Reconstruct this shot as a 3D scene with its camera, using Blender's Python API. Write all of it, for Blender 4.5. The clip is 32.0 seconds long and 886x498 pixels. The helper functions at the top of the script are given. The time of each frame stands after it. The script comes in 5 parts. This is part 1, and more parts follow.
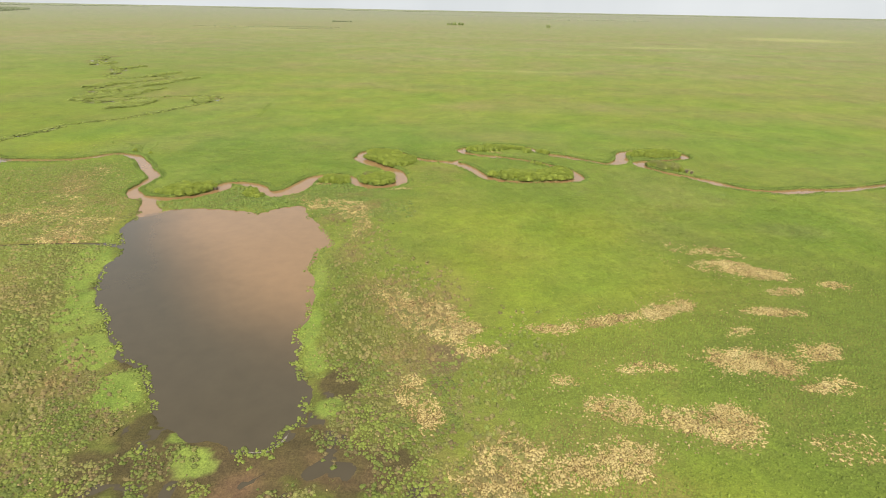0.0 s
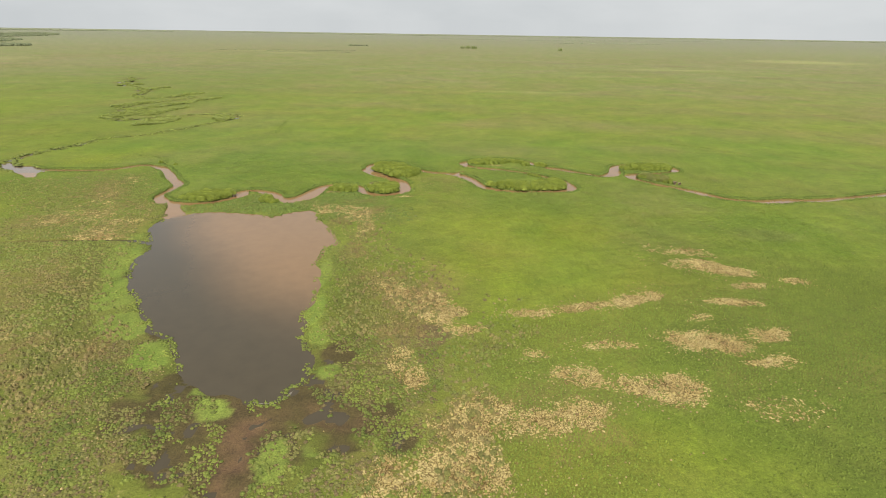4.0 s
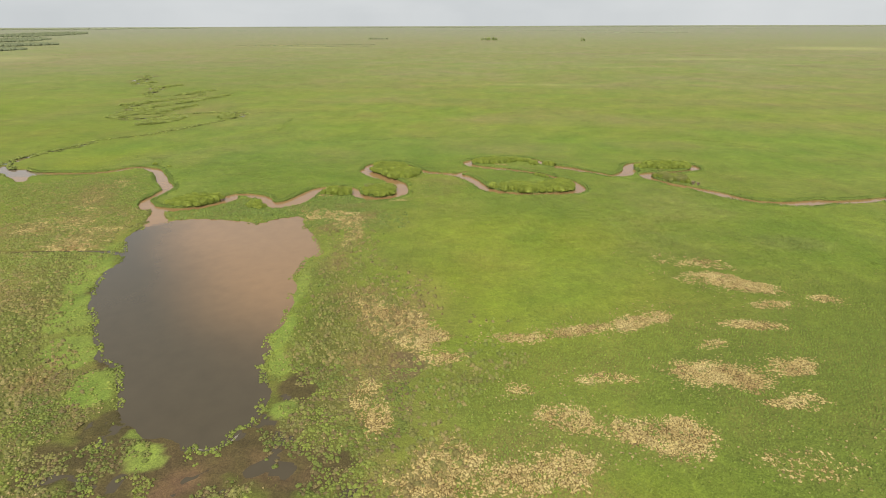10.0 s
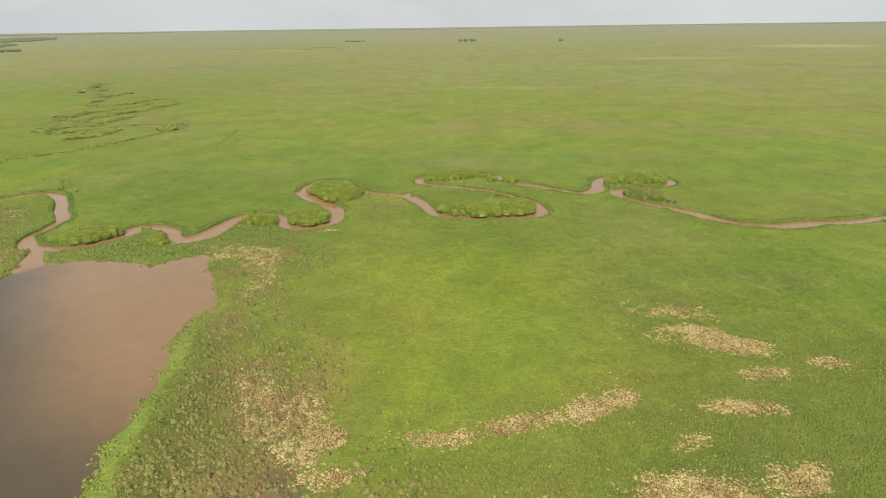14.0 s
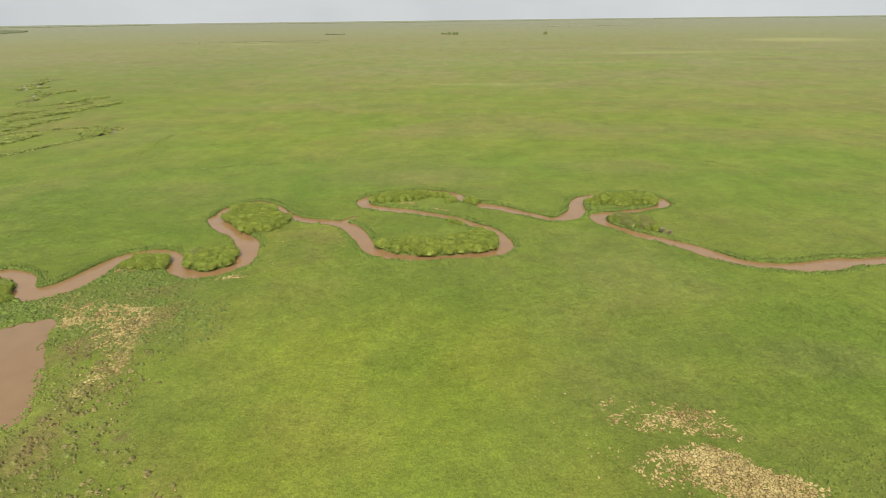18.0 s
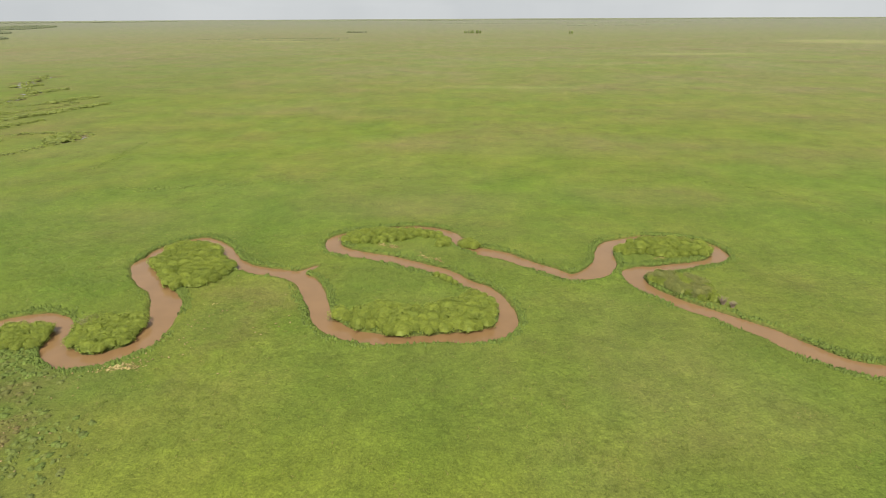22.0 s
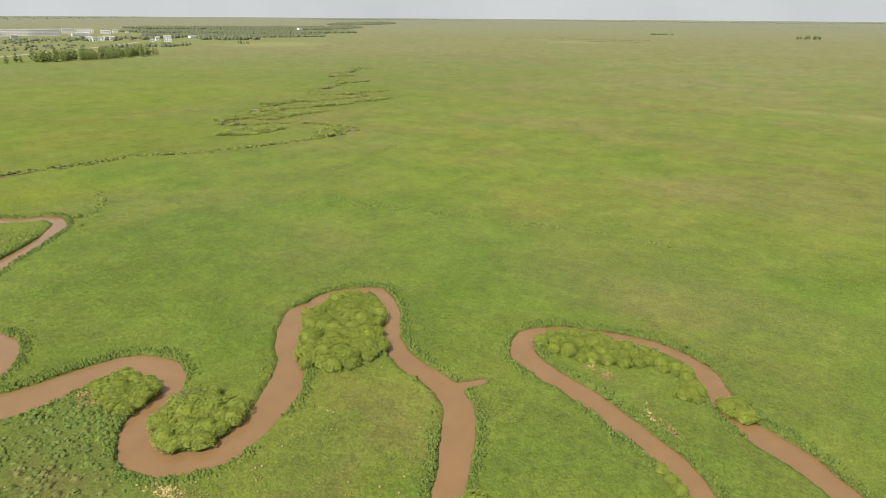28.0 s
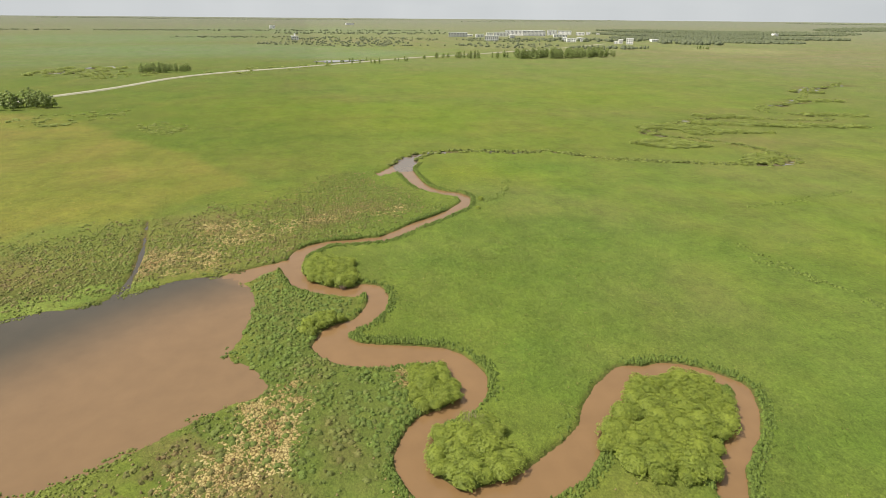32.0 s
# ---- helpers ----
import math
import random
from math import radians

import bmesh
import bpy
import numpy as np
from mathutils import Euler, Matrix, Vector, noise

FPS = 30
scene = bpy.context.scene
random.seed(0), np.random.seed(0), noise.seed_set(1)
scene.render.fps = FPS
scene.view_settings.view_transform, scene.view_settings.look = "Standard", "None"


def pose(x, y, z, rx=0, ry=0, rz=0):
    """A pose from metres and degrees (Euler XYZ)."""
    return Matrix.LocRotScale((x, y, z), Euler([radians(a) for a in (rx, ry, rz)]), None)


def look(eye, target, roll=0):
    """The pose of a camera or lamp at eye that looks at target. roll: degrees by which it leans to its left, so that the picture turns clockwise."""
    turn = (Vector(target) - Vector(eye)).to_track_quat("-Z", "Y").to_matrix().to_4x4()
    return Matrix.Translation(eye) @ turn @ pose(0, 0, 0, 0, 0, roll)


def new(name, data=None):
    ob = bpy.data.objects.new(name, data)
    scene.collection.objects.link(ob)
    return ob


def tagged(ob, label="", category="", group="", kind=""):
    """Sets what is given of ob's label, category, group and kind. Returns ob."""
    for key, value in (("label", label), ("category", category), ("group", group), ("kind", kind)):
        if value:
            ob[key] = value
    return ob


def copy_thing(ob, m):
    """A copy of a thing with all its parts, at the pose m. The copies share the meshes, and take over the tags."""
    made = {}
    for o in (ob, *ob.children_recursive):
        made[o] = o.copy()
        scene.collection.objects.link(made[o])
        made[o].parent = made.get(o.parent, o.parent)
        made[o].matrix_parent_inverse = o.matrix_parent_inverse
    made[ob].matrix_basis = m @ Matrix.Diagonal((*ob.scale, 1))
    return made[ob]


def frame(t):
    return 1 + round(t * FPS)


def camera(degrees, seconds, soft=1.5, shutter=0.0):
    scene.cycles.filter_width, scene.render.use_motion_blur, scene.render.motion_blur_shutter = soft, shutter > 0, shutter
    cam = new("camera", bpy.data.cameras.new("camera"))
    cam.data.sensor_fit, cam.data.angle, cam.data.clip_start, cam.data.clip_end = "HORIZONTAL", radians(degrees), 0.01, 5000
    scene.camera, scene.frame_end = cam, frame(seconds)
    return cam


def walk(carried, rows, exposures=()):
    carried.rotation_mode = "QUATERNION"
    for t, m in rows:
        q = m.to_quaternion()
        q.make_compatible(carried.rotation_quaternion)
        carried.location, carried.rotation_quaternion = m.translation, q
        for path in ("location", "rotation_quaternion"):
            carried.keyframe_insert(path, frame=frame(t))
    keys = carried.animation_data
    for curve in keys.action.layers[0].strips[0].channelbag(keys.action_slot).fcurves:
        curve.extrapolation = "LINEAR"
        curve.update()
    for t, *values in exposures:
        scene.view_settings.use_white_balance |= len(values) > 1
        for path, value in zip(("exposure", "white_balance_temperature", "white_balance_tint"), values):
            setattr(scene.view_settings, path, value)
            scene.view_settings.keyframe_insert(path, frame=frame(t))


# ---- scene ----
cam = camera(78.9, 32.0, soft=0.55)
PATH = [
    (0, (0.428, 1.34, 45.183), (0.421, 3.166, 44.367), 1.1),
    (0.5, (0.849, -0.426, 45.288), (0.835, 1.417, 44.511), 1.2),
    (1, (1.522, -2.302, 45.339), (1.498, -0.444, 44.597), 1.3),
    (1.5, (2.164, -4.26, 45.299), (2.131, -2.402, 44.56), 1.3),
    (2, (2.81, -6.262, 45.36), (2.77, -4.405, 44.618), 1.3),
    (2.5, (3.345, -8.038, 45.376), (3.303, -6.182, 44.632), 1.3),
    (3, (3.834, -9.263, 45.458), (3.789, -7.408, 44.711), 1.2),
    (3.5, (4.292, -9.968, 45.299), (4.24, -8.113, 44.552), 1.0),
    (5.5, (5.241, -10.721, 44.987), (5.139, -8.871, 44.236), 0.9),
    (6, (5.278, -10.782, 44.938), (5.149, -8.935, 44.182), 0.8),
    (6.5, (5.374, -10.538, 44.879), (5.231, -8.693, 44.121), 0.7),
    (7, (5.718, -9.902, 44.869), (5.569, -8.058, 44.108), 0.4),
    (7.5, (6.279, -8.89, 44.827), (6.127, -7.047, 44.065), 0.2),
    (8, (7.173, -7.542, 44.899), (7.024, -5.7, 44.134), -0.0),
    (8.5, (8.012, -5.911, 44.995), (7.876, -4.069, 44.228), -0.1),
    (9, (9.077, -4.116, 45.129), (8.951, -2.274, 44.359), -0.1),
    (9.5, (10.079, -2.025, 45.12), (9.949, -0.184, 44.348), -0.2),
    (10, (11.204, 0.254, 45.118), (11.061, 2.094, 44.347), -0.2),
    (10.5, (12.132, 2.698, 45.172), (11.983, 4.537, 44.399), -0.2),
    (11, (13.196, 5.304, 45.189), (13.049, 7.144, 44.42), -0.3),
    (11.5, (14.305, 7.922, 45.105), (14.169, 9.765, 44.339), -0.4),
    (12, (15.417, 10.879, 45.043), (15.294, 12.723, 44.279), -0.4),
    (12.5, (16.711, 13.887, 44.892), (16.597, 15.733, 44.13), -0.6),
    (13, (18.045, 16.966, 44.871), (17.939, 18.812, 44.109), -0.7),
    (13.5, (19.401, 20.021, 44.792), (19.302, 21.866, 44.028), -0.8),
    (14, (20.595, 23.328, 44.717), (20.506, 25.173, 43.95), -0.8),
    (14.5, (21.873, 26.52, 44.652), (21.791, 28.364, 43.882), -1.0),
    (16.5, (25.973, 41.645, 43.806), (25.923, 43.484, 43.022), -0.8),
    (17, (27.135, 45.592, 43.664), (27.089, 47.432, 42.881), -0.7),
    (17.5, (28.216, 49.375, 43.65), (28.172, 51.214, 42.865), -0.7),
    (18, (29.302, 53.463, 43.572), (29.259, 55.301, 42.785), -0.7),
    (18.5, (30.139, 57.4, 43.464), (30.096, 59.237, 42.675), -0.7),
    (19, (30.938, 61.235, 43.286), (30.894, 63.072, 42.496), -0.6),
    (19.5, (31.766, 64.967, 43.25), (31.697, 66.803, 42.459), -0.6),
    (20, (32.529, 68.994, 43.111), (32.432, 70.828, 42.319), -0.5),
    (20.5, (33.184, 73.113, 43.001), (33.078, 74.946, 42.208), -0.5),
    (21, (33.732, 77.243, 42.855), (33.621, 79.076, 42.063), -0.5),
    (21.5, (34.297, 81.329, 42.688), (34.182, 83.161, 41.895), -0.4),
    (22, (34.768, 85.449, 42.589), (34.651, 87.282, 41.798), -0.3),
    (22.5, (35.277, 89.372, 42.59), (35.156, 91.204, 41.798), -0.3),
    (23, (35.528, 93.384, 42.685), (35.397, 95.216, 41.893), -0.1),
    (23.5, (35.535, 97.228, 42.692), (35.344, 99.055, 41.901), 0.1),
    (24, (35.528, 101.102, 42.786), (35.214, 102.913, 41.998), 0.3),
    (24.5, (35.372, 104.563, 42.894), (34.987, 106.359, 42.104), 0.5),
    (26.5, (33.567, 116.491, 43.03), (32.925, 118.214, 42.243), 0.9),
    (27, (33.029, 119.116, 43.052), (32.278, 120.795, 42.267), 0.8),
    (27.5, (32.455, 121.568, 43.203), (31.593, 123.191, 42.413), 0.6),
    (28, (31.777, 123.813, 43.34), (30.785, 125.359, 42.548), 0.4),
    (28.5, (30.899, 125.77, 43.25), (29.784, 127.23, 42.46), 0.6),
    (29, (29.974, 127.729, 43.33), (28.725, 129.075, 42.538), 0.5),
    (29.5, (29.218, 129.393, 43.428), (27.843, 130.61, 42.635), 0.5),
    (30, (28.162, 130.852, 43.422), (26.665, 131.917, 42.631), 0.7),
    (30.5, (27.269, 132.468, 43.501), (25.675, 133.378, 42.707), 0.5),
    (31, (26.221, 133.925, 43.55), (24.545, 134.674, 42.757), 0.6),
    (31.5, (25.212, 135.207, 43.513), (23.48, 135.816, 42.722), 0.5),
    (32, (24.085, 136.349, 43.52), (22.3, 136.78, 42.729), 0.5),
]
walk(cam, [(t, look(eye, target, roll)) for t, eye, target, roll in PATH], [(0.0, 1.2), (1.0, 1.02), (2.0, 0.94), (6.0, 0.96), (14.0, 0.95), (24.0, 0.92), (32.0, 0.92)])


# ---- world and sun ----
SUN_AZ, SUN_EL = 186.0, 58.0          # compass bearing (clockwise from +y) and height of the sun
world = bpy.data.worlds.new("hazy_sky")
scene.world = world
world.use_nodes = True
wn, wl = world.node_tree.nodes, world.node_tree.links
wn.clear()
w_out = wn.new("ShaderNodeOutputWorld")
w_bg = wn.new("ShaderNodeBackground")
w_sky = wn.new("ShaderNodeTexSky")
w_sky.sky_type, w_sky.sun_disc = "NISHITA", False
w_sky.sun_elevation, w_sky.sun_rotation = radians(SUN_EL), radians(SUN_AZ)
w_sky.air_density, w_sky.dust_density, w_sky.ozone_density = 1.0, 6.0, 1.0
w_co = wn.new("ShaderNodeTexCoord")
w_sep = wn.new("ShaderNodeSeparateXYZ")
w_max = wn.new("ShaderNodeMath")
w_max.operation = "MAXIMUM"
w_max.inputs[1].default_value = 0.015
w_com = wn.new("ShaderNodeCombineXYZ")
wl.new(w_co.outputs["Generated"], w_sep.inputs[0])
wl.new(w_sep.outputs["X"], w_com.inputs["X"])
wl.new(w_sep.outputs["Y"], w_com.inputs["Y"])
wl.new(w_sep.outputs["Z"], w_max.inputs[0])
wl.new(w_max.outputs[0], w_com.inputs["Z"])
wl.new(w_com.outputs[0], w_sky.inputs["Vector"])
# thin veil of high cloud over the whole sky
w_map = wn.new("ShaderNodeMapping")
w_map.inputs["Scale"].default_value = (1.6, 1.6, 5.0)
w_noise = wn.new("ShaderNodeTexNoise")
w_noise.inputs["Scale"].default_value, w_noise.inputs["Detail"].default_value = 2.2, 5.0
w_ramp = wn.new("ShaderNodeValToRGB")
w_ramp.color_ramp.elements[0].position, w_ramp.color_ramp.elements[0].color = 0.30, (3.85, 4.05, 4.15, 1)
w_ramp.color_ramp.elements[1].position, w_ramp.color_ramp.elements[1].color = 0.72, (4.75, 4.90, 4.95, 1)
w_mix = wn.new("ShaderNodeMixRGB")
w_mix.inputs[0].default_value = 0.82
wl.new(w_com.outputs[0], w_map.inputs[0])
wl.new(w_map.outputs[0], w_noise.inputs["Vector"])
wl.new(w_noise.outputs["Fac"], w_ramp.inputs[0])
wl.new(w_sky.outputs[0], w_mix.inputs[1])
wl.new(w_ramp.outputs[0], w_mix.inputs[2])
wl.new(w_mix.outputs[0], w_bg.inputs["Color"])
w_bg.inputs["Strength"].default_value = 0.09
wl.new(w_bg.outputs[0], w_out.inputs["Surface"])

sun = new("sun", bpy.data.lights.new("sun", "SUN"))
sun.data.energy, sun.data.angle, sun.data.color = 3.4, radians(1.2), (1.0, 0.95, 0.86)
az, el = radians(SUN_AZ), radians(SUN_EL)
sun.matrix_world = look((0, 0, 300), Vector((0, 0, 300)) - Vector((math.sin(az) * math.cos(el), math.cos(az) * math.cos(el), math.sin(el))))

rng = np.random.default_rng(7)


# ---- fields of noise and distance over the plan ----
def value_noise(x, y, size, seed):
    """Smooth noise from 0 to 1 over the plan, with blots of that size."""
    u, v = np.asarray(x) / size + seed * 17.31, np.asarray(y) / size - seed * 9.77
    i, j = np.floor(u).astype(np.int64), np.floor(v).astype(np.int64)
    fu, fv = u - i, v - j
    fu, fv = fu * fu * (3 - 2 * fu), fv * fv * (3 - 2 * fv)

    def h(a, b):
        n = (a * 374761393 + b * 668265263 + seed * 1442695) & 0x7FFFFFFF
        n = ((n ^ (n >> 13)) * 1274126177) & 0x7FFFFFFF
        return ((n ^ (n >> 16)) & 0xFFFF) / 65535.0
    return (h(i, j) * (1 - fu) + h(i + 1, j) * fu) * (1 - fv) + (h(i, j + 1) * (1 - fu) + h(i + 1, j + 1) * fu) * fv


def fbm(x, y, size, seed, octaves=4):
    s, a, t = 0.0, 1.0, 0.0
    for k in range(octaves):
        s = s + a * value_noise(x, y, size / 2 ** k, seed + k)
        t += a
        a *= 0.55
    return s / t


def smooth(a, b, v):
    t = np.clip((v - a) / (b - a), 0, 1)
    return t * t * (3 - 2 * t)


def spline(points, step=0.8):
    """A smooth line through control points, in even steps."""
    p = np.array(points, float)
    p = np.vstack([2 * p[0] - p[1], p, 2 * p[-1] - p[-2]])
    out = []
    for a, b, c, d in zip(p[:-3], p[1:-2], p[2:-1], p[3:]):
        n = max(2, int(np.linalg.norm((c - b)[:2]) / step))
        t = np.linspace(0, 1, n, endpoint=False)[:, None]
        out.append(0.5 * (2 * b + (c - a) * t + (2 * a - 5 * b + 4 * c - d) * t ** 2 + (3 * b - a - 3 * c + d) * t ** 3))
    out.append(p[-2][None])
    return np.vstack(out)


class Raster:
    """A quantity sampled on an even grid over the plan, read back smoothly."""

    def __init__(self, x0, x1, y0, y1, step, fill):
        self.x0, self.y0, self.step, self.fill = x0, y0, step, fill
        self.xs, self.ys = np.arange(x0, x1, step), np.arange(y0, y1, step)
        self.a = np.full((len(self.ys), len(self.xs)), float(fill))

    def read(self, x, y):
        u, v = (np.asarray(x, float) - self.x0) / self.step, (np.asarray(y, float) - self.y0) / self.step
        ok = (u >= 0) & (v >= 0) & (u < len(self.xs) - 1.001) & (v < len(self.ys) - 1.001)
        i, j = np.where(ok, u, 0).astype(int), np.where(ok, v, 0).astype(int)
        p, q = np.where(ok, u - i, 0), np.where(ok, v - j, 0)
        r = (self.a[j, i] * (1 - p) + self.a[j, i + 1] * p) * (1 - q) + (self.a[j + 1, i] * (1 - p) + self.a[j + 1, i + 1] * p) * q
        return np.where(ok, r, self.fill)


def line_field(line, step=0.35, reach=7.0):
    """Distance to a line given as x, y, half width: negative on the water."""
    f = Raster(line[:, 0].min() - 9, line[:, 0].max() + 9, line[:, 1].min() - 9, line[:, 1].max() + 9, step, reach)
    n = int((reach + 3) / step)
    for x, y, w in line:
        i, j = int((x - f.x0) / step), int((y - f.y0) / step)
        i0, j0 = max(0, i - n), max(0, j - n)
        win = f.a[j0:j + n, i0:i + n]
        d = np.hypot(f.xs[None, i0:i + n] - x, f.ys[j0:j + n, None] - y) - w
        np.minimum(win, d, out=win)
    return f


def polygon_distance(x, y, poly):
    """Signed distance to a closed outline: negative inside."""
    x, y = np.asarray(x, float), np.asarray(y, float)
    d2, inside = np.full(x.shape, 1e12), np.zeros(x.shape, bool)
    for a, b in zip(poly, np.roll(poly, -1, axis=0)):
        e = b - a
        t = np.clip(((x - a[0]) * e[0] + (y - a[1]) * e[1]) / (e @ e), 0, 1)
        d2 = np.minimum(d2, (x - a[0] - t * e[0]) ** 2 + (y - a[1] - t * e[1]) ** 2)
        cross = (a[1] > y) != (b[1] > y)
        if cross.any():
            inside ^= cross & (x < (b[0] - a[0]) * (y - a[1]) / (b[1] - a[1] + 1e-12) + a[0])
    return np.where(inside, -1, 1) * np.sqrt(d2)


def blots(x, y, rows):
    """The strongest of several soft ellipses: x, y, rx, ry, turn, strength."""
    m = np.zeros(np.shape(x))
    for cx, cy, rx, ry, turn, s in rows:
        far = 1.4 * max(rx, ry)
        w = (np.abs(x - cx) < far) & (np.abs(y - cy) < far)
        if not w.any():
            continue
        c, n = math.cos(radians(turn)), math.sin(radians(turn))
        dx, dy = x[w] - cx, y[w] - cy
        u, v = (dx * c + dy * n) / rx, (-dx * n + dy * c) / ry
        m[w] = np.maximum(m[w], s * (1 - smooth(0.45, 1.35, np.sqrt(u * u + v * v))))
    return m


# the stream, bend by bend: x, y, half width
STREAM_WEST = [(-146, 165.5, 3.2), (-137.4, 163.2, 2.25), (-125, 163.9, 2.01), (-118.3, 165.2, 1.84), (-112.9, 168.8, 1.47), (-110, 172.2, 1.7),
               (-107.4, 173.6, 1.59), (-103.6, 173.1, 1.23), (-99.7, 170.8, 1.74), (-95.9, 166.5, 1.51), (-92.2, 161.6, 1.57), (-89.2, 157.1, 1.54),
               (-85.7, 153.2, 1.62), (-83.2, 149.7, 1.57), (-82.6, 145.8, 1.38), (-82.6, 141.4, 1.21), (-82.7, 137.4, 1.25), (-80.9, 134.2, 1.82)]
STREAM_MOUTH = [(-80.9, 134.2, 1.82), (-78.7, 132, 1.74), (-75.1, 130.9, 1.52), (-71.6, 130.2, 1.7), (-67.4, 131.2, 1.64), (-63.8, 133, 1.82),
                (-61.2, 136.8, 1.46), (-59.8, 140.4, 1.71), (-60.6, 142.9, 1.75), (-59.3, 144.4, 1.6), (-56, 144.6, 1.61), (-52.6, 143.4, 1.82),
                (-49.6, 141.2, 1.52), (-48.6, 139.1, 1.61), (-47, 136.8, 2.09), (-44.3, 136.1, 2.62)]
STREAM_POND = [(-44.3, 136.1, 2.62), (-41.7, 138.5, 2.84), (-40, 142, 2.91), (-39.2, 145.5, 2.63), (-38.7, 148.8, 2.18), (-37.7, 152, 1.63),
               (-34.8, 153.2, 2.24), (-31.9, 153.5, 2.47), (-29.2, 153.1, 1.87), (-27.1, 151.7, 1.5), (-26.1, 149.6, 1.33), (-25.4, 147.5, 1.51),
               (-23.8, 145.9, 1.82), (-21.9, 144.5, 1.81), (-20, 143.6, 1.67), (-18, 143.6, 1.71), (-15.9, 144.4, 1.87)]
STREAM_BEND = [(-15.9, 144.4, 1.87), (-13.5, 146.8, 1.62), (-12.5, 149, 1.89), (-12.8, 152, 1.9), (-13.5, 155.3, 2.02), (-14.9, 158.8, 2.49),
               (-16.9, 161.9, 2.18), (-19.7, 165, 1.76), (-22.4, 167.5, 2.13), (-25.8, 171, 1.92), (-28, 174.3, 1.88), (-27.6, 177.6, 1.7),
               (-27.8, 180.5, 1.69), (-26.3, 183.8, 1.45), (-24.1, 186.4, 1.24), (-21.4, 187, 1.23), (-17.2, 183.9, 1.47), (-13.7, 179.9, 1.44),
               (-10.8, 176.6, 1.26), (-6.5, 173.6, 1.57), (-1.6, 172.4, 1.48), (1.9, 171.4, 1.64)]
STREAM_LOOP = [(1.9, 171.4, 1.64), (5.3, 168.7, 1.85), (7.5, 165.2, 1.91), (9.3, 161.4, 1.76), (10.6, 158.2, 1.66), (12.1, 155.5, 1.53),
               (14.1, 153.7, 1.65), (16.8, 152.2, 1.4), (20.1, 151.4, 1.49), (23.8, 151.2, 1.05), (27.1, 151.6, 1.1), (30.6, 152.2, 1.28),
               (34.2, 152.6, 1.53), (36.9, 153.2, 1.83), (38.9, 154.6, 1.69), (40, 157, 1.55), (40.1, 160, 1.29)]
STREAM_BACK = [(40.1, 160, 1.29), (39.4, 162.8, 1.24), (38.3, 165.4, 1.31), (36.3, 167.8, 1.38), (33.5, 169.9, 1.33), (30.7, 172.7, 1.38),
               (27.9, 174.7, 1.47), (24.5, 176.3, 1.63), (21.5, 177.7, 1.58), (18.2, 179.4, 1.54), (14.6, 180.5, 1.48), (11.3, 181.6, 1.64),
               (8.2, 182.8, 1.93), (6.2, 184.8, 1.69), (5.3, 187.8, 1.55), (6.3, 190, 1.56)]
STREAM_EAST = [(6.3, 190, 1.56), (8.6, 191.9, 1.46), (11.8, 193.6, 1.29), (16.2, 195.2, 1.17), (21.2, 196, 1.3), (25.6, 195.2, 1.32),
               (29.3, 192.8, 1.64), (31.5, 188.6, 1.66), (33.8, 185.7, 1.46), (36.9, 183.7, 1.78), (40, 182.3, 1.78), (43.1, 180, 1.39),
               (45.8, 177.7, 1.54), (48.3, 176, 1.58), (50.1, 174.4, 1.54)]
STREAM_LAST = [(50.1, 174.4, 1.54), (52.2, 173.1, 1.56), (54.8, 174, 1.66), (57.4, 176, 2.23), (59.5, 179.8, 2.11), (60.3, 184.3, 1.79),
               (61.9, 188.2, 1.7), (64.3, 190.1, 1.6), (67.5, 191.8, 1.15), (71.4, 192.6, 1.15), (76, 192.6, 1.15), (79.8, 191, 1.42),
               (81.9, 188.2, 1.77), (82.8, 185.7, 1.43), (82, 183.4, 1.54), (79.4, 181.1, 1.29), (75.7, 179.5, 1.22)]
STREAM_END = [(75.7, 179.5, 1.22), (71.7, 178.2, 1.46), (67.8, 177, 1.69), (64.9, 176.1, 2.06), (63.3, 174.7, 1.94), (63.7, 171.4, 1.56),
              (64.9, 168.6, 1.47), (66.8, 166.3, 1.43), (69.3, 163.4, 1.5), (73, 160.6, 1.6)]
STREAM_OUT = [(73, 160.6, 1.6), (75.8, 158, 1.6), (78.6, 155.4, 1.91), (80.8, 152.3, 2.1), (83.5, 149.5, 1.82), (86.4, 147.8, 1.72),
              (89.6, 146.9, 1.79), (93.5, 146.3, 2.07), (98.9, 147, 2.48), (104, 148.6, 2.24), (107.6, 148.9, 1.66), (116, 150.5, 1.5),
              (128, 154.5, 1.4), (150, 163, 1.3)]
STREAM_FAR = [(-142.2, 163.1, 3.6), (-152.2, 167.5, 2.2), (-158.2, 177.4, 0.8), (-158.2, 188.4, 0.5), (-153.2, 203.4, 0.9), (-151.2, 217.3, 0.4), (-141.2, 228.3, 0.35),
              (-134.2, 240.3, 0.3), (-128.2, 253.2, 0.3), (-122.3, 270, 0.3), (-119.3, 285.7, 1.5), (-125.3, 295.6, 0.3), (-141.2, 294.6, 0.2), (-156.2, 286.7, 0.2),
              (-171.2, 272.8, 1.0), (-180.2, 275.8, 1.6), (-187.3, 288.7, 0.3)]
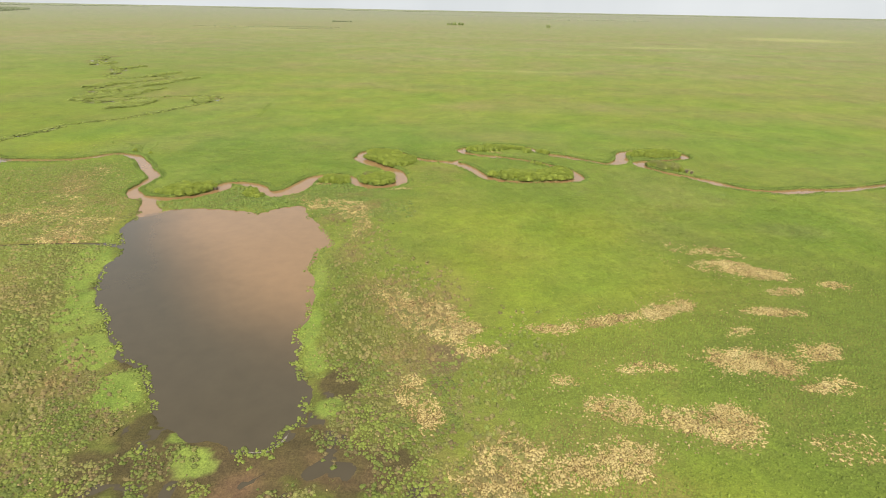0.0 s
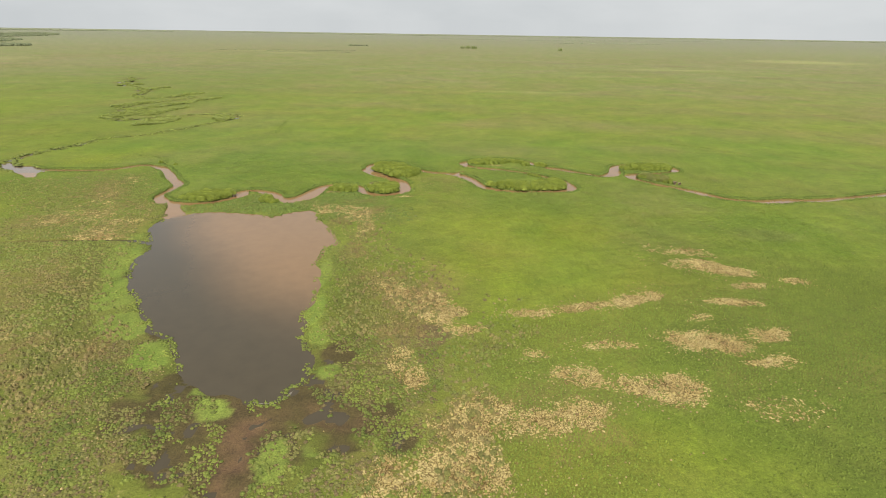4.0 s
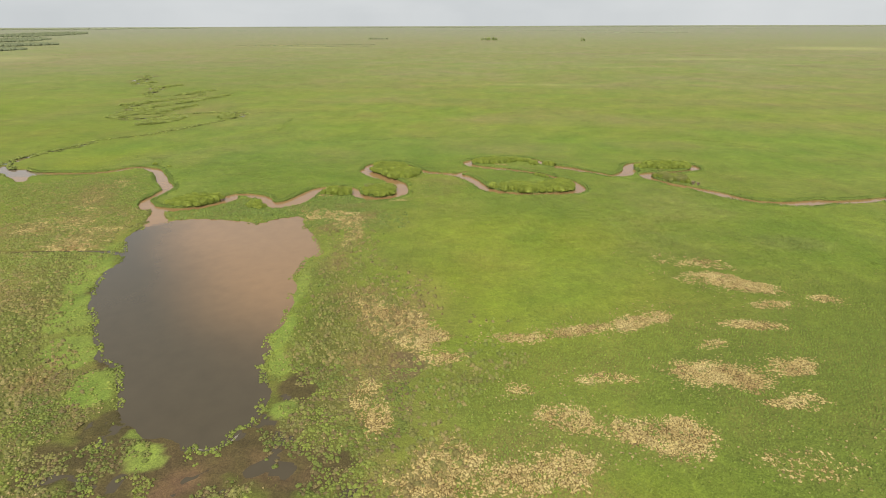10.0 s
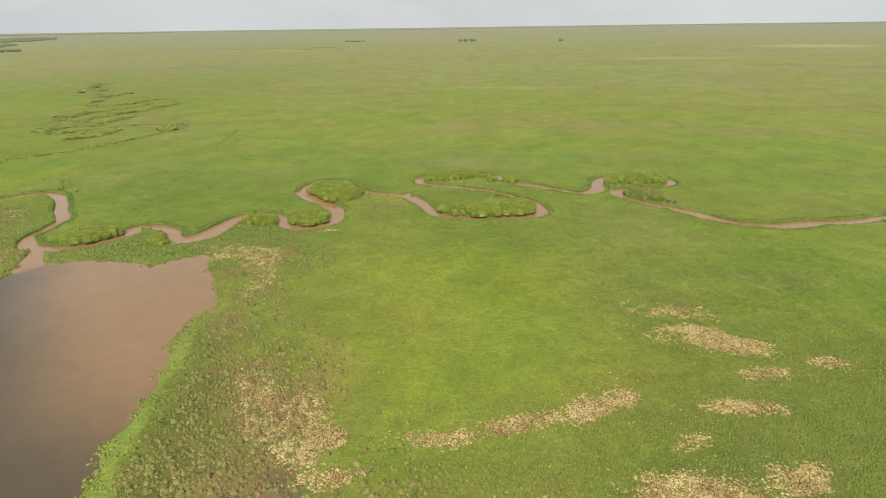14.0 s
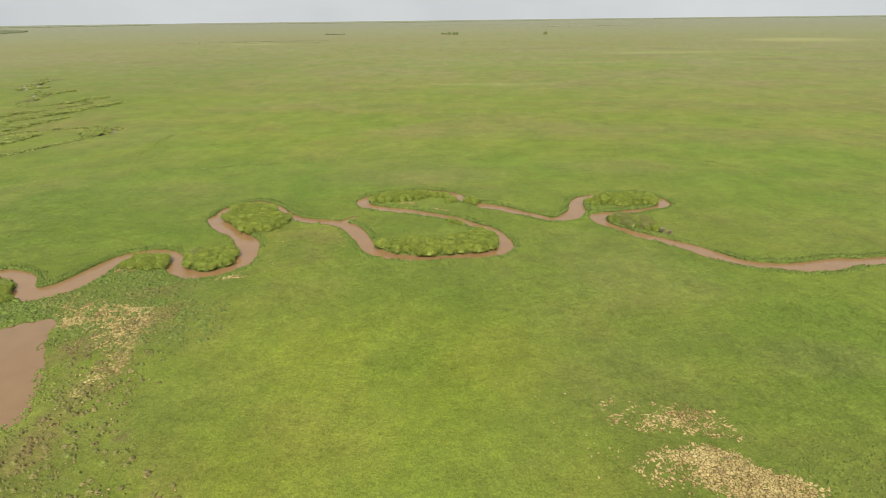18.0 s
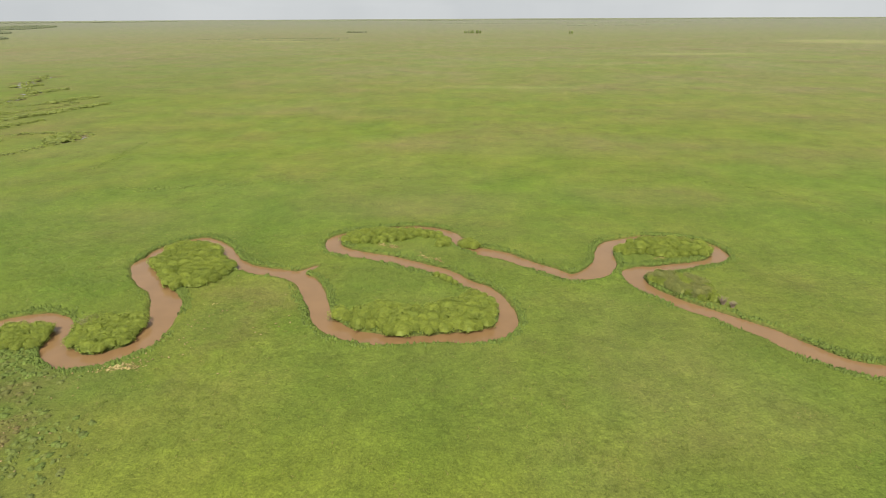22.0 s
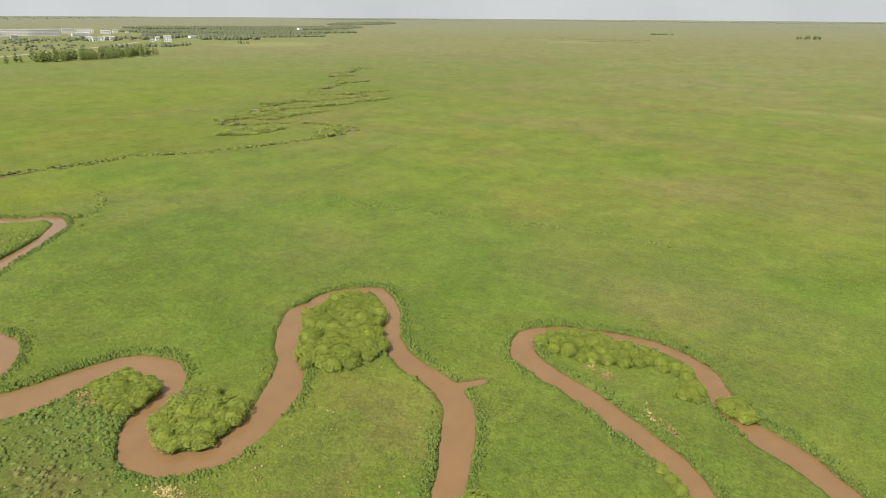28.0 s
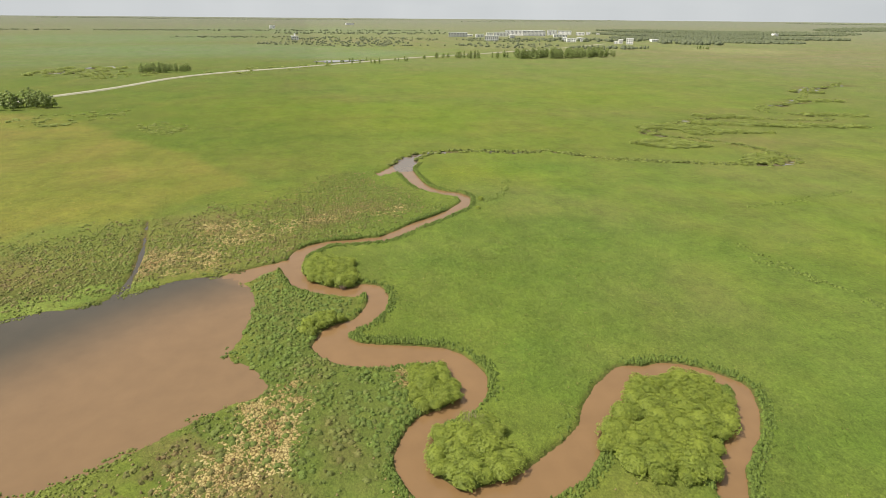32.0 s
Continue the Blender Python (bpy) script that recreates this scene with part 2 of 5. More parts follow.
STREAM_NORTH = [(-187.3, 288.7, 0.3), (-196.3, 308.5, 1.5), (-202.3, 321.4, 0.4), (-196.2, 341.1, 0.2), (-185.1, 371.6, 0.8), (-195.1, 379.5, 0.3), (-205.2, 367.8, 0.6),
                (-215.3, 363, 2.4), (-228.3, 378.9, 2.4), (-235.3, 397.7, 1.0), (-243.3, 416.5, 2.4), (-261.5, 435.4, 1.2), (-280.6, 458.4, 2.6), (-296.8, 479.4, 2.0),
                (-300.7, 500.1, 2.2), (-319.9, 525.1, 1.2)]
POOL_WEST = [(-146, 166, 3.4), (-140, 161, 2.6), (-134.5, 155, 1.4)]
DITCH = [(-63.7, 101.8, 0.73), (-74.1, 102, 0.59), (-84.4, 101.1, 0.46), (-94.5, 99.4, 0.36), (-104.6, 97.4, 0.26)]
MOUTH = [(-74.6, 131, 1.6), (-73.4, 127, 1.7), (-70, 121, 2.4)]
INLET = [(3, 172.5, 0.9), (4.6, 174.6, 0.5), (5.2, 175.4, 0.3)]
stream_line = np.vstack([spline(s, 0.5) for s in (STREAM_WEST, STREAM_MOUTH, STREAM_POND, STREAM_BEND, STREAM_LOOP, STREAM_BACK, STREAM_EAST, STREAM_LAST, STREAM_END, STREAM_OUT, POOL_WEST, MOUTH, INLET)])
far_line = np.vstack([spline(s, 0.8) for s in (STREAM_FAR, STREAM_NORTH)])
far_line[:, 2] *= np.where(far_line[:, 1] > 330, 0.55, 1.0)
ditch_line = spline(DITCH, 0.5)
POND_EAST = [(-70, 120.3), (-65.4, 123), (-58.4, 124.2), (-52.1, 123.3), (-48.3, 123.2), (-45.5, 121.6), (-42.8, 122.3), (-40.7, 125.3), (-36.1, 127.7), (-34.5, 126.3), (-31.6, 119.2),
             (-27.6, 114.1), (-25.2, 109.6), (-23.4, 106), (-23.7, 103.2), (-25.4, 102), (-25.3, 99), (-25.1, 95.8), (-25, 91.4), (-23.7, 88.7), (-22.3, 83.5), (-22, 78.8),
             (-21.4, 74.4), (-21.8, 70.3), (-21, 68.5), (-20, 67.3), (-20.3, 64.9), (-20.1, 63.2), (-18.2, 60.6), (-16.9, 57.9), (-16.4, 56.5), (-16.5, 53.5)]
POND_WEST = [(-16.4, 51.2), (-17.5, 49.9), (-18.2, 48.1), (-19.3, 46.9), (-22.2, 46.7), (-23.7, 47.6), (-26.3, 48.6), (-28.3, 48), (-30.6, 49.7), (-32.1, 50.5), (-34.2, 52.7),
             (-36.1, 55.3), (-38.5, 58.4), (-39.9, 60.4), (-41.6, 61.9), (-44, 62.6), (-45.5, 63.3), (-46.4, 65.9), (-49.9, 69.4), (-51.6, 72.4), (-55.2, 76.4), (-58.2, 80.5),
             (-59.9, 83.3), (-61.4, 87.2), (-63.5, 92.3), (-63.5, 95.3), (-64.3, 99.2), (-67.4, 104.2), (-70.3, 109.6), (-71.5, 113.6), (-70.8, 117.5)]
pond_line = np.array(POND_EAST + POND_WEST)


stream_field, far_field, ditch_field = line_field(stream_line), line_field(far_line, 0.6), line_field(ditch_line)
pond_field = Raster(-130, 45, -10, 190, 0.7, 60.0)
pond_field.a = polygon_distance(*np.meshgrid(pond_field.xs, pond_field.ys), pond_line)


def water_distance(x, y):
    """Signed distance to the open water (pond, stream, ditch) and to the pond alone."""
    x, y = np.asarray(x, float), np.asarray(y, float)
    wob = (fbm(x, y, 2.6, 31, 3) - 0.5)
    stream = np.minimum(stream_field.read(x, y) + wob * 0.7, ditch_field.read(x, y) + wob * 0.5)
    stream = np.minimum(stream, far_field.read(x, y) + wob * 0.8)
    pond = pond_field.read(x, y) + (fbm(x, y, 3.2, 41, 4) - 0.5) * 1.6
    return np.minimum(stream, pond), pond


# dead reed beds: x, y, rx, ry, turn, strength
DRY_EAST = [(58.2, 94.8, 8.5, 3.4, -18, 1.0), (72.4, 89.3, 4, 2.2, -10, 0.95), (61.3, 86.1, 2.6, 1.6, 20, 0.6), (56.7, 79.5, 5.5, 1.6, 0, 0.9),
            (40.9, 81.7, 3.2, 2.2, 60, 0.9), (35.8, 78.8, 5, 2.2, 28, 1.0), (27.2, 75.5, 7, 2.0, 18, 1.0), (18.5, 72.4, 5, 1.6, 12, 0.9),
            (45.5, 65.7, 7.5, 3.4, 0, 1.0), (54.6, 67.6, 5, 2.2, 25, 0.75), (48, 73.1, 3, 1.4, 10, 0.6), (29.7, 63.1, 5.5, 1.3, 5, 0.85),
            (53.1, 60.6, 4, 2, 0, 0.45), (17.5, 60.4, 3.0, 1.2, 0, 0.65), (53.2, 104.3, 8, 3, -20, 0.45)]
DRY_MID = [(32.8, 52.7, 6.5, 3.8, 5, 1.0), (22.6, 55.1, 4.4, 3, 10, 0.82), (20, 46.5, 4.6, 3.4, 20, 0.8), (7.3, 44.5, 6.5, 6, 0, 1.0),
           (6.3, 36, 7.5, 5.5, 0, 0.95), (14.4, 44.5, 3.6, 3.2, 0, 1.0), (-2.4, 76.8, 5.2, 5.6, 40, 0.95),
           (1.8, 71.2, 4.2, 3.2, 0, 1.0), (-3.3, 55.1, 2.4, 6, 0, 0.8), (-7, 82.3, 4, 4, 30, 0.6), (6.3, 67.2, 4, 1.5, 0, 0.6),
           (49, 50, 7, 3, 10, 0.4), (-2.9, 33, 4, 5, 0, 0.6)]
DRY_NORTH = [(-27, 128.1, 8.5, 4, 12, 0.85), (-20.1, 123.7, 5, 7, 20, 0.6), (-17.3, 112.7, 4, 8, 10, 0.3), (-4.6, 157.6, 7, 11, -20, 0.08),
             (-11.4, 143.2, 3.6, 1.3, 10, 0.7), (-34.9, 145.2, 4, 2, 20, 0.7), (17.3, 184.7, 4.2, 0.9, -35, 0.62), (-32.9, 131.4, 4.5, 3.4, 10, 0.65),
             (-63.4, 136.4, 3, 1, 20, 0.0), (25.2, 179.6, 4, 0.8, -35, 0.40), (71, 181.5, 3, 1, 0, 0.3)]
DRY_WEST = [(-79.2, 103.8, 8, 1.8, 2, 1.0), (-80.3, 111, 8, 7, 0, 0.55), (-92.8, 116.2, 9, 7, 20, 0.48), (-97.2, 132.3, 4, 12, 10, 0.45),
            (-91.2, 122.5, 6, 8, 10, 0.42), (-100.2, 148.2, 4, 9, 10, 0.42), (-41.8, 39.1, 12, 9, 0, 0.16), (-36.5, 28, 10, 7, 0, 0.2),
            (-61.1, 47.1, 10, 8, 0, 0.3), (-71.4, 60.2, 8, 6, 0, 0.25)]
DARK = [(0.6, 64.8, 3.4, 4.2, 0, 1.0), (-3.5, 74.2, 2.5, 5, 20, 0.5), (-9.1, 98.5, 3, 8, 0, 0.4)]
WET = [(-20, 38, 5, 10, -6, 1.0), (-28, 44, 7, 6, 0, 0.9), (-33, 49, 4, 4.5, 40, 1.0), (-27, 37, 6, 5, 0, 0.8), (-14, 47, 7, 5, 0, 0.95), (-7, 45, 4.5, 4, 0, 0.85),
       (-13, 58, 3, 4.5, 10, 0.9), (-1.5, 41, 2.2, 3, 0, 0.5), (-16, 51, 3.4, 3, 0, 0.9), (-12, 40, 6, 4, 0, 0.55), (-42, 61, 1.6, 4.5, 45, 0.75), (-36, 43, 5, 4, 0, 0.5),
       (-21, 46, 9, 2.4, 0, 1.0), (-60, 80, 1.4, 8, 20, 0.4)]
MUD = [(-20.5, 40, 2.6, 4.5, -6, 1.0), (-19.5, 33, 2.2, 6, 4, 1.0), (-10, 43, 5, 2, 8, 0.7), (-14, 45, 3, 2, 0, 0.6)]
LUSH = [(-66, 91, 4.2, 11, 18, 1.0), (-58, 76, 4.6, 8, 28, 1.0), (-50, 64.5, 4.6, 6, 40, 1.0), (-40.5, 56, 3.4, 5.6, 38, 1.0), (-26.4, 44.8, 3.2, 2.2, -28, 1.0),
        (-20.2, 72, 1.9, 7, 0, 1.0), (-17.6, 63.6, 1.6, 4, 20, 0.9), (-22.6, 88, 1.7, 9, 5, 1.0), (-13.6, 54.2, 2.4, 2.2, 0, 0.95), (-16, 36.8, 1.9, 4.2, 12, 1.0),
        (-29, 48.6, 1.8, 1.4, 0, 0.8), (-24.5, 101, 1.4, 5, 0, 0.7), (-70, 101, 2.4, 6, 10, 0.9), (-12, 38.4, 1.6, 2, 0, 0.7)]
DRY = DRY_EAST + DRY_MID + DRY_NORTH + DRY_WEST

# broad differences of the meadow: x, y, rx, ry, turn, strength, by hue
YELLOW = [(22.6, 116.6, 24, 16, 0, 0.46), (-3.6, 156.6, 10, 16, -20, 0.7), (-71.4, 60.2, 26, 40, 10, 0.3), (20.6, 88.3, 32, 24, 0, 0.36), (28.7, 35.9, 20, 10, 10, 0.65), (-277.4, 326.6, 90, 60, 30, 1.0), (-250.8, 156.1, 110, 45, 60, 0.75), (-123.2, 187.7, 22, 12, 60, 0.7),
          (152.6, 240.4, 70, 35, 20, 0.2), (-63.4, 62.5, 10, 14, 20, 0.4), (-348, 276.6, 130, 70, 50, 0.8), (-89.5, 252.3, 22, 5, 60, 0.7), (81.6, 108.2, 30, 12, 0, 0.4), (-403.8, 417.6, 120, 60, 50, 0.6)]
BROWN = [(-3.0, 158.0, 8, 14, -20, 0.4), (-1129.2, 275.5, 160, 260, 0, 0.5), (-93.3, 194, 30, 16, 30, 0.5), (-48.9, 193.5, 22, 14, 0, 0.45), (15.4, 211.2, 36, 10, 10, 0.6), (79.6, 116.3, 10, 5, 0, 0.65), (183.6, 263.1, 70, 22, 0, 0.4),
         (-117.3, 277.9, 40, 40, 0, 0.35), (-565.5, 818.8, 240, 240, 30, 0.9), (-464.8, 1537.9, 700, 480, 0, 0.9), (-306.8, 705.6, 160, 130, 0, 0.7), (-189.2, 326.3, 60, 70, 40, 0.55),
         (59.1, 281.7, 70, 20, 0, 0.45), (78.2, 221.5, 25, 9, 0, 0.45), (413.3, 1015.6, 500, 260, 0, 0.6), (600, 3200, 3000, 1300, 0, 0.7), (6.2, 1176.4, 900, 500, 0, 0.5)]
OLIVE_FIELD = [(-278.6, -7.8), (-256.6, 25.7), (-216.3, 58.4), (-174.5, 92.8), (-144.2, 112.5), (-131.1, 117.7), (-120.1, 105.9), (-109.8, 96.9), (-104, 84), (-101, 72), (-97, 50), (-100, 0), (-190, -60)]
BROWN_LINES = [(334.9, 895.3, 26, 7, 0, 0.9), (370.7, 674.2, 40, 9, 0, 0.9), (435, 614.5, 50, 10, -10, 0.8), (231.1, 734.5, 120, 12, 0, 0.5), (158.4, 941.5, 90, 14, 0, 0.5),
               (-315.3, 723.3, 40, 10, 0, 0.5)]
PALE_LINES = [(308.5, 808.6, 90, 10, 0, 0.7), (236.6, 787.9, 60, 7, 0, 0.7), (-424.3, 1319.6, 160, 16, 10, 0.9), (677.5, 1144, 110, 60, 0, 0.8), (-358, 1198.1, 60, 14, 0, 0.6),
              (-723.1, 773.3, 90, 60, 40, 0.55), (2, 539.5, 40, 4, 0, 0.4), (59.3, 454.7, 50, 3, 0, 0.4), (-121, 518.5, 8, 4, 0, 0.8), (162, 637.1, 60, 5, 0, 0.5)]
# far blue-green fields, part of their blue being haze put into the colour
BLUE_FIELDS = [(-820, -20, 170, 260, 0, 1.0), (-700, 190, 70, 120, 25, 1.0), (-1250, -250, 260, 330, 0, 0.9), (-2000, 100, 500, 600, 0, 0.6), (-600, -140, 70, 90, 0, 0.5)]


CLUMP_BEDS = [(-56, 130, 13, 8, 15, 1.0), (-66, 127.5, 8, 5, 0, 1.0), (56.1, 68.1, 48, 20, 8, 0.9), (28.7, 60.1, 34, 13, 0, 0.8), (66, 45, 26, 14, 0, 0.75), (-51, 45.2, 26, 22, 0, 1.0), (-69.7, 70.5, 14, 26, 20, 1.0), (79.5, 84.1, 26, 16, 0, 0.85),
              (-10.1, 45, 18, 24, 0, 1.0), (-8.1, 72.2, 12, 22, 0, 1.0), (-16.3, 100.6, 7, 20, 8, 0.5), (-22.1, 125.7, 14, 10, 0, 0.7), (-39.8, 131.3, 16, 9, 10, 0.75), (-30, 141.4, 12, 9, 10, 0.7), (8.3, 40, 22, 14, 0, 1.0)]
DEEP = [(75, 45, 44, 24, 0, 0.8), (50, 28, 30, 14, 0, 0.6), (-62, 50, 30, 24, 0, 0.5), (-60, 172, 60, 34, 20, 0.9), (10, 215, 90, 40, 0, 0.6), (60, 150, 40, 22, 0, 0.5), (35.5, 164.6, 55, 40, 0, 0.55), (-26.1, 139.4, 20, 12, 10, 0.9), (-43.7, 133.2, 14, 8, 0, 0.8), (127.1, 205, 60, 70, 0, 0.7), (-49.9, 193.5, 75, 45, 20, 0.9), (-99.4, 222.7, 50, 60, 20, 0.7), (19.5, 171.4, 14, 10, 0, 0.7), (71.3, 59.8, 42, 28, 0, 0.9), (81.6, 108.2, 40, 30, 0, 0.6), (-44.8, 160.9, 14, 10, 0, 0.8)]
TAWNY = [(-46.9, 36.1, 20, 15, 0, 1.0), (-56, 42.1, 30, 24, 0, 0.95), (-71.7, 70.6, 14, 24, 20, 0.5), (-6, 76.3, 14, 22, 0, 0.8), (-15.3, 100.6, 6, 22, 8, 0.7), (-23, 123.7, 13, 11, 0, 0.95), (-91.1, 116.5, 24, 20, 0, 0.5),
         (8.3, 42, 24, 16, 0, 0.7), (30.7, 58.1, 26, 12, 0, 0.45), (-2.5, 155.6, 10, 16, -20, 0.45), (-99.2, 140.3, 10, 22, 8, 0.5), (-28, 133.5, 14, 8, 0, 0.5)]
WEST_BED = [(-86, 50), (-101, 72), (-103.6, 95.8), (-112.3, 118.4), (-123.1, 131.9), (-137.1, 145.7), (-133.1, 151.7), (-117.1, 160.9), (-99.2, 166.2), (-91.3, 158.3), (-85.3, 148.5), (-83.3, 138.5), (-77.3, 127.7),
            (-71.3, 116.8), (-68.9, 104.9), (-63.7, 92.7), (-59.5, 80.5), (-67.6, 62.5)]


def mix(a, b, m):
    m = np.asarray(m)[..., None]
    return a * (1 - m) + np.asarray(b) * m


def olive(x, y):
    """The drier olive field in the west, from 0 to 1."""
    k = np.zeros(np.shape(x))
    w = (x > -300) & (x < -80) & (y > -80) & (y < 140)
    if w.any():
        d = polygon_distance(x[w], y[w], np.array(OLIVE_FIELD)) + (fbm(x[w], y[w], 14.0, 18, 4) - 0.5) * 12
        k[w] = smooth(3.0, -5.0, d)
    return k


def meadow_colour(x, y):
    """Base colour of the ground's plants, with distance haze put into the far land."""
    x, y = np.asarray(x, float), np.asarray(y, float)
    big, mid = fbm(x, y, 70.0, 3, 4), fbm(x, y, 14.0, 5, 4)
    huge = fbm(x * 0.45, y, 240.0, 12, 4)
    c = np.ones(x.shape + (3,)) * np.array((0.108, 0.135, 0.027))
    c = mix(c, (0.088, 0.132, 0.032), smooth(0.5, 0.72, mid) * 0.3)
    c = mix(c, (0.128, 0.136, 0.045), smooth(0.52, 0.75, big) * 0.6)
    c = mix(c, (0.118, 0.116, 0.045), smooth(0.47, 0.68, huge) * smooth(180, 420, np.hypot(x, y - 100)) * 0.6)
    streak = fbm(x * 0.6, y, 40.0, 14, 5)
    c = mix(c, (0.122, 0.112, 0.048), smooth(0.48, 0.70, streak) * smooth(190, 330, y) * 0.36)
    c = mix(c, (0.135, 0.165, 0.030), smooth(0.52, 0.70, fbm(x * 0.6, y, 60.0, 16, 4)) * smooth(190, 330, y) * 0.25)
    jitter = (fbm(x, y, 11.0, 8, 4) - 0.5)
    n = 1 + jitter * 0.9
    c = mix(c, (0.140, 0.172, 0.018), np.clip(blots(x, y, YELLOW) * n, 0, 1) * 0.75)
    c = mix(c, (0.136, 0.116, 0.060), np.clip(blots(x, y, BROWN) * n, 0, 1) * 0.8)
    dry_field = olive(x, y)
    c = mix(c, (0.086, 0.125, 0.027), np.clip(blots(x, y, DEEP) * n, 0, 1) * 0.85)
    west = smooth(40, 140, -x - 60) * (1 - dry_field) * (1 - smooth(500, 900, np.hypot(x, y - 100)))
    c = mix(c, (0.094, 0.130, 0.019), west * 0.6)
    c = mix(c, (0.150, 0.146, 0.034), dry_field * (0.7 + 0.4 * jitter))
    # paler and greyer the farther off: haze put into the ground colour
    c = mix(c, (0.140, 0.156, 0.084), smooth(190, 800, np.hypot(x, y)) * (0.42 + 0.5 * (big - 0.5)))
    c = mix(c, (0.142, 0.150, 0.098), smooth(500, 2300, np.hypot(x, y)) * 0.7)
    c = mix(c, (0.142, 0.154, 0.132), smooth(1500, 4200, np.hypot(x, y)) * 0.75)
    c = mix(c, (0.110, 0.090, 0.056), blots(x, y + jitter * 8, [(a, q, rx, ry * 1.3, t, s) for a, q, rx, ry, t, s in BROWN_LINES]) * 0.75)
    c = mix(c, (0.200, 0.215, 0.100), blots(x, y + jitter * 10, [(a, q, rx, ry * 1.5, t, s) for a, q, rx, ry, t, s in PALE_LINES]) * 0.75)
    c = mix(c, (0.118, 0.162, 0.086), np.clip(blots(x, y, BLUE_FIELDS) * (1 + jitter * 0.6), 0, 1) * 0.7)
    # land beyond the tufts darkened: shade among blades put into its colour
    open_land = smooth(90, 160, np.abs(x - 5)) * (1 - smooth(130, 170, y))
    # the near east of the meadow is darker too
    near_east = smooth(30, 55, x) * (1 - smooth(85, 140, y))
    return c * (1 - 0.12 * np.clip(open_land, 0, 1) - 0.13 * near_east - 0.06 * west)[..., None] * np.array([0.995, 0.962, 1.02])


def rust(x, y):
    """Drifts of last year's brown growth, from 0 to 1."""
    return smooth(0.47, 0.62, fbm(x, y, 7.0, 99, 4)) * np.clip(blots(x, y, TAWNY) * 1.2, 0, 1)


def clump_zone(x, y):
    """Where the plants stand in separate clumps with dark gaps, from 0 to 1."""
    x, y = np.asarray(x, float), np.asarray(y, float)
    k = blots(x, y, CLUMP_BEDS)
    near = (x > -150) & (x < -50) & (y > 50) & (y < 175)
    if near.any():
        k[near] = np.maximum(k[near], smooth(5.0, -9.0, polygon_distance(x[near], y[near], np.array(WEST_BED)) + (fbm(x[near], y[near], 9.0, 25, 3) - 0.5) * 16))
    return np.clip(k + (fbm(x, y, 8.0, 27, 3) - 0.5) * 0.5 * (k > 0.03), 0, 1)


def cover(x, y):
    """Masks from 0 to 1: dead reed, bare dark mud, wet ground, bright water-edge plants."""
    x, y = np.asarray(x, float), np.asarray(y, float)
    a, b = fbm(x, y, 5.0, 21, 4), fbm(x + 40, y - 17, 2.2, 22, 3)
    rag = (a - 0.5) * 1.5 + (b - 0.5) * 0.9
    fine = value_noise(x, y, 0.9, 24) + value_noise(x, y, 2.0, 26) - 1.0
    wx, wy = x + (fbm(x, y, 9.0, 28, 3) - 0.5) * 7, y + (fbm(x, y, 7.0, 29, 3) - 0.5) * 4
    bed = blots(wx, wy, DRY)
    dry = smooth(0.30, 0.90, bed * 1.08 + rag * 0.85 + fine * 0.45) * smooth(0.04, 0.22, bed)
    dark = smooth(0.45, 0.75, blots(x, y, DARK) + rag * 0.6) * smooth(0.04, 0.2, blots(x, y, DARK))
    wet = smooth(0.28, 0.56, blots(x, y, WET) + rag * 0.65) * smooth(0.04, 0.2, blots(x, y, WET))
    lush = smooth(0.42, 0.66, blots(x, y, LUSH) + rag * 0.75 + fine * 0.22) * smooth(0.04, 0.2, blots(x, y, LUSH))
    return dry, dark, wet, lush


def straw_field(x, y):
    """Soft measure of dead reed, from 0 to 1, whose ragged edge the ground's material draws."""
    wx, wy = x + (fbm(x, y, 9.0, 28, 3) - 0.5) * 7, y + (fbm(x, y, 7.0, 29, 3) - 0.5) * 4
    bed = blots(wx, wy, DRY)
    rag = (fbm(x, y, 5.0, 21, 4) - 0.5) * 1.4
    return np.clip((bed * 1.0 + rag * 0.8) * smooth(0.03, 0.25, bed), 0, 1)


WATER_Z = -0.36


def far_rise(x, y):
    """The plain climbs gently in the far distance, up to the skyline."""
    d = np.hypot(np.asarray(x, float) - 20, np.asarray(y, float) - 70)
    k = np.clip((d - 2300) / 2700, 0, 1.2)
    return 44.0 * (1 - d / (d + 7000 * k * k))


def ground_height(x, y):
    d, pond = water_distance(x, y)
    dry, dark, wet, lush = cover(x, y)
    z = (fbm(x, y, 3.2, 51, 3) - 0.5) * 0.24 + (fbm(x, y, 26.0, 55, 2) - 0.5) * 0.3
    z = z * smooth(0.3, 3.0, d)
    z = z - 0.26 * (1 - smooth(0.5, 7.0, pond))
    z = z * (1 - wet) + wet * (WATER_Z + 0.13 + (fbm(x, y, 2.6, 57, 4) - 0.53) * 0.9)
    z = np.maximum(z, WATER_Z + 0.05) * (1 - wet) + z * wet
    z = np.maximum(z, WATER_Z + 0.12 * smooth(0.3, 0.7, lush) - 0.02)
    # steep stream banks, a low shelving pond shore
    bank = np.where(pond < 2.5, -0.9 + 0.6 * np.clip((d + 0.8) / 1.2, 0, 1), -1.1 + 1.1 * np.clip((d + 0.7) / 1.0, 0, 1))
    return np.where(d < 0.5, np.minimum(z, bank), z) + far_rise(x, y)


# ---- materials ----
def material(name, rough=0.8, spec=0.2):
    m = bpy.data.materials.new(name)
    m.use_nodes = True
    b = m.node_tree.nodes["Principled BSDF"]
    b.inputs["Roughness"].default_value = rough
    b.inputs["Specular IOR Level"].default_value = spec
    return m, m.node_tree.nodes, m.node_tree.links, b


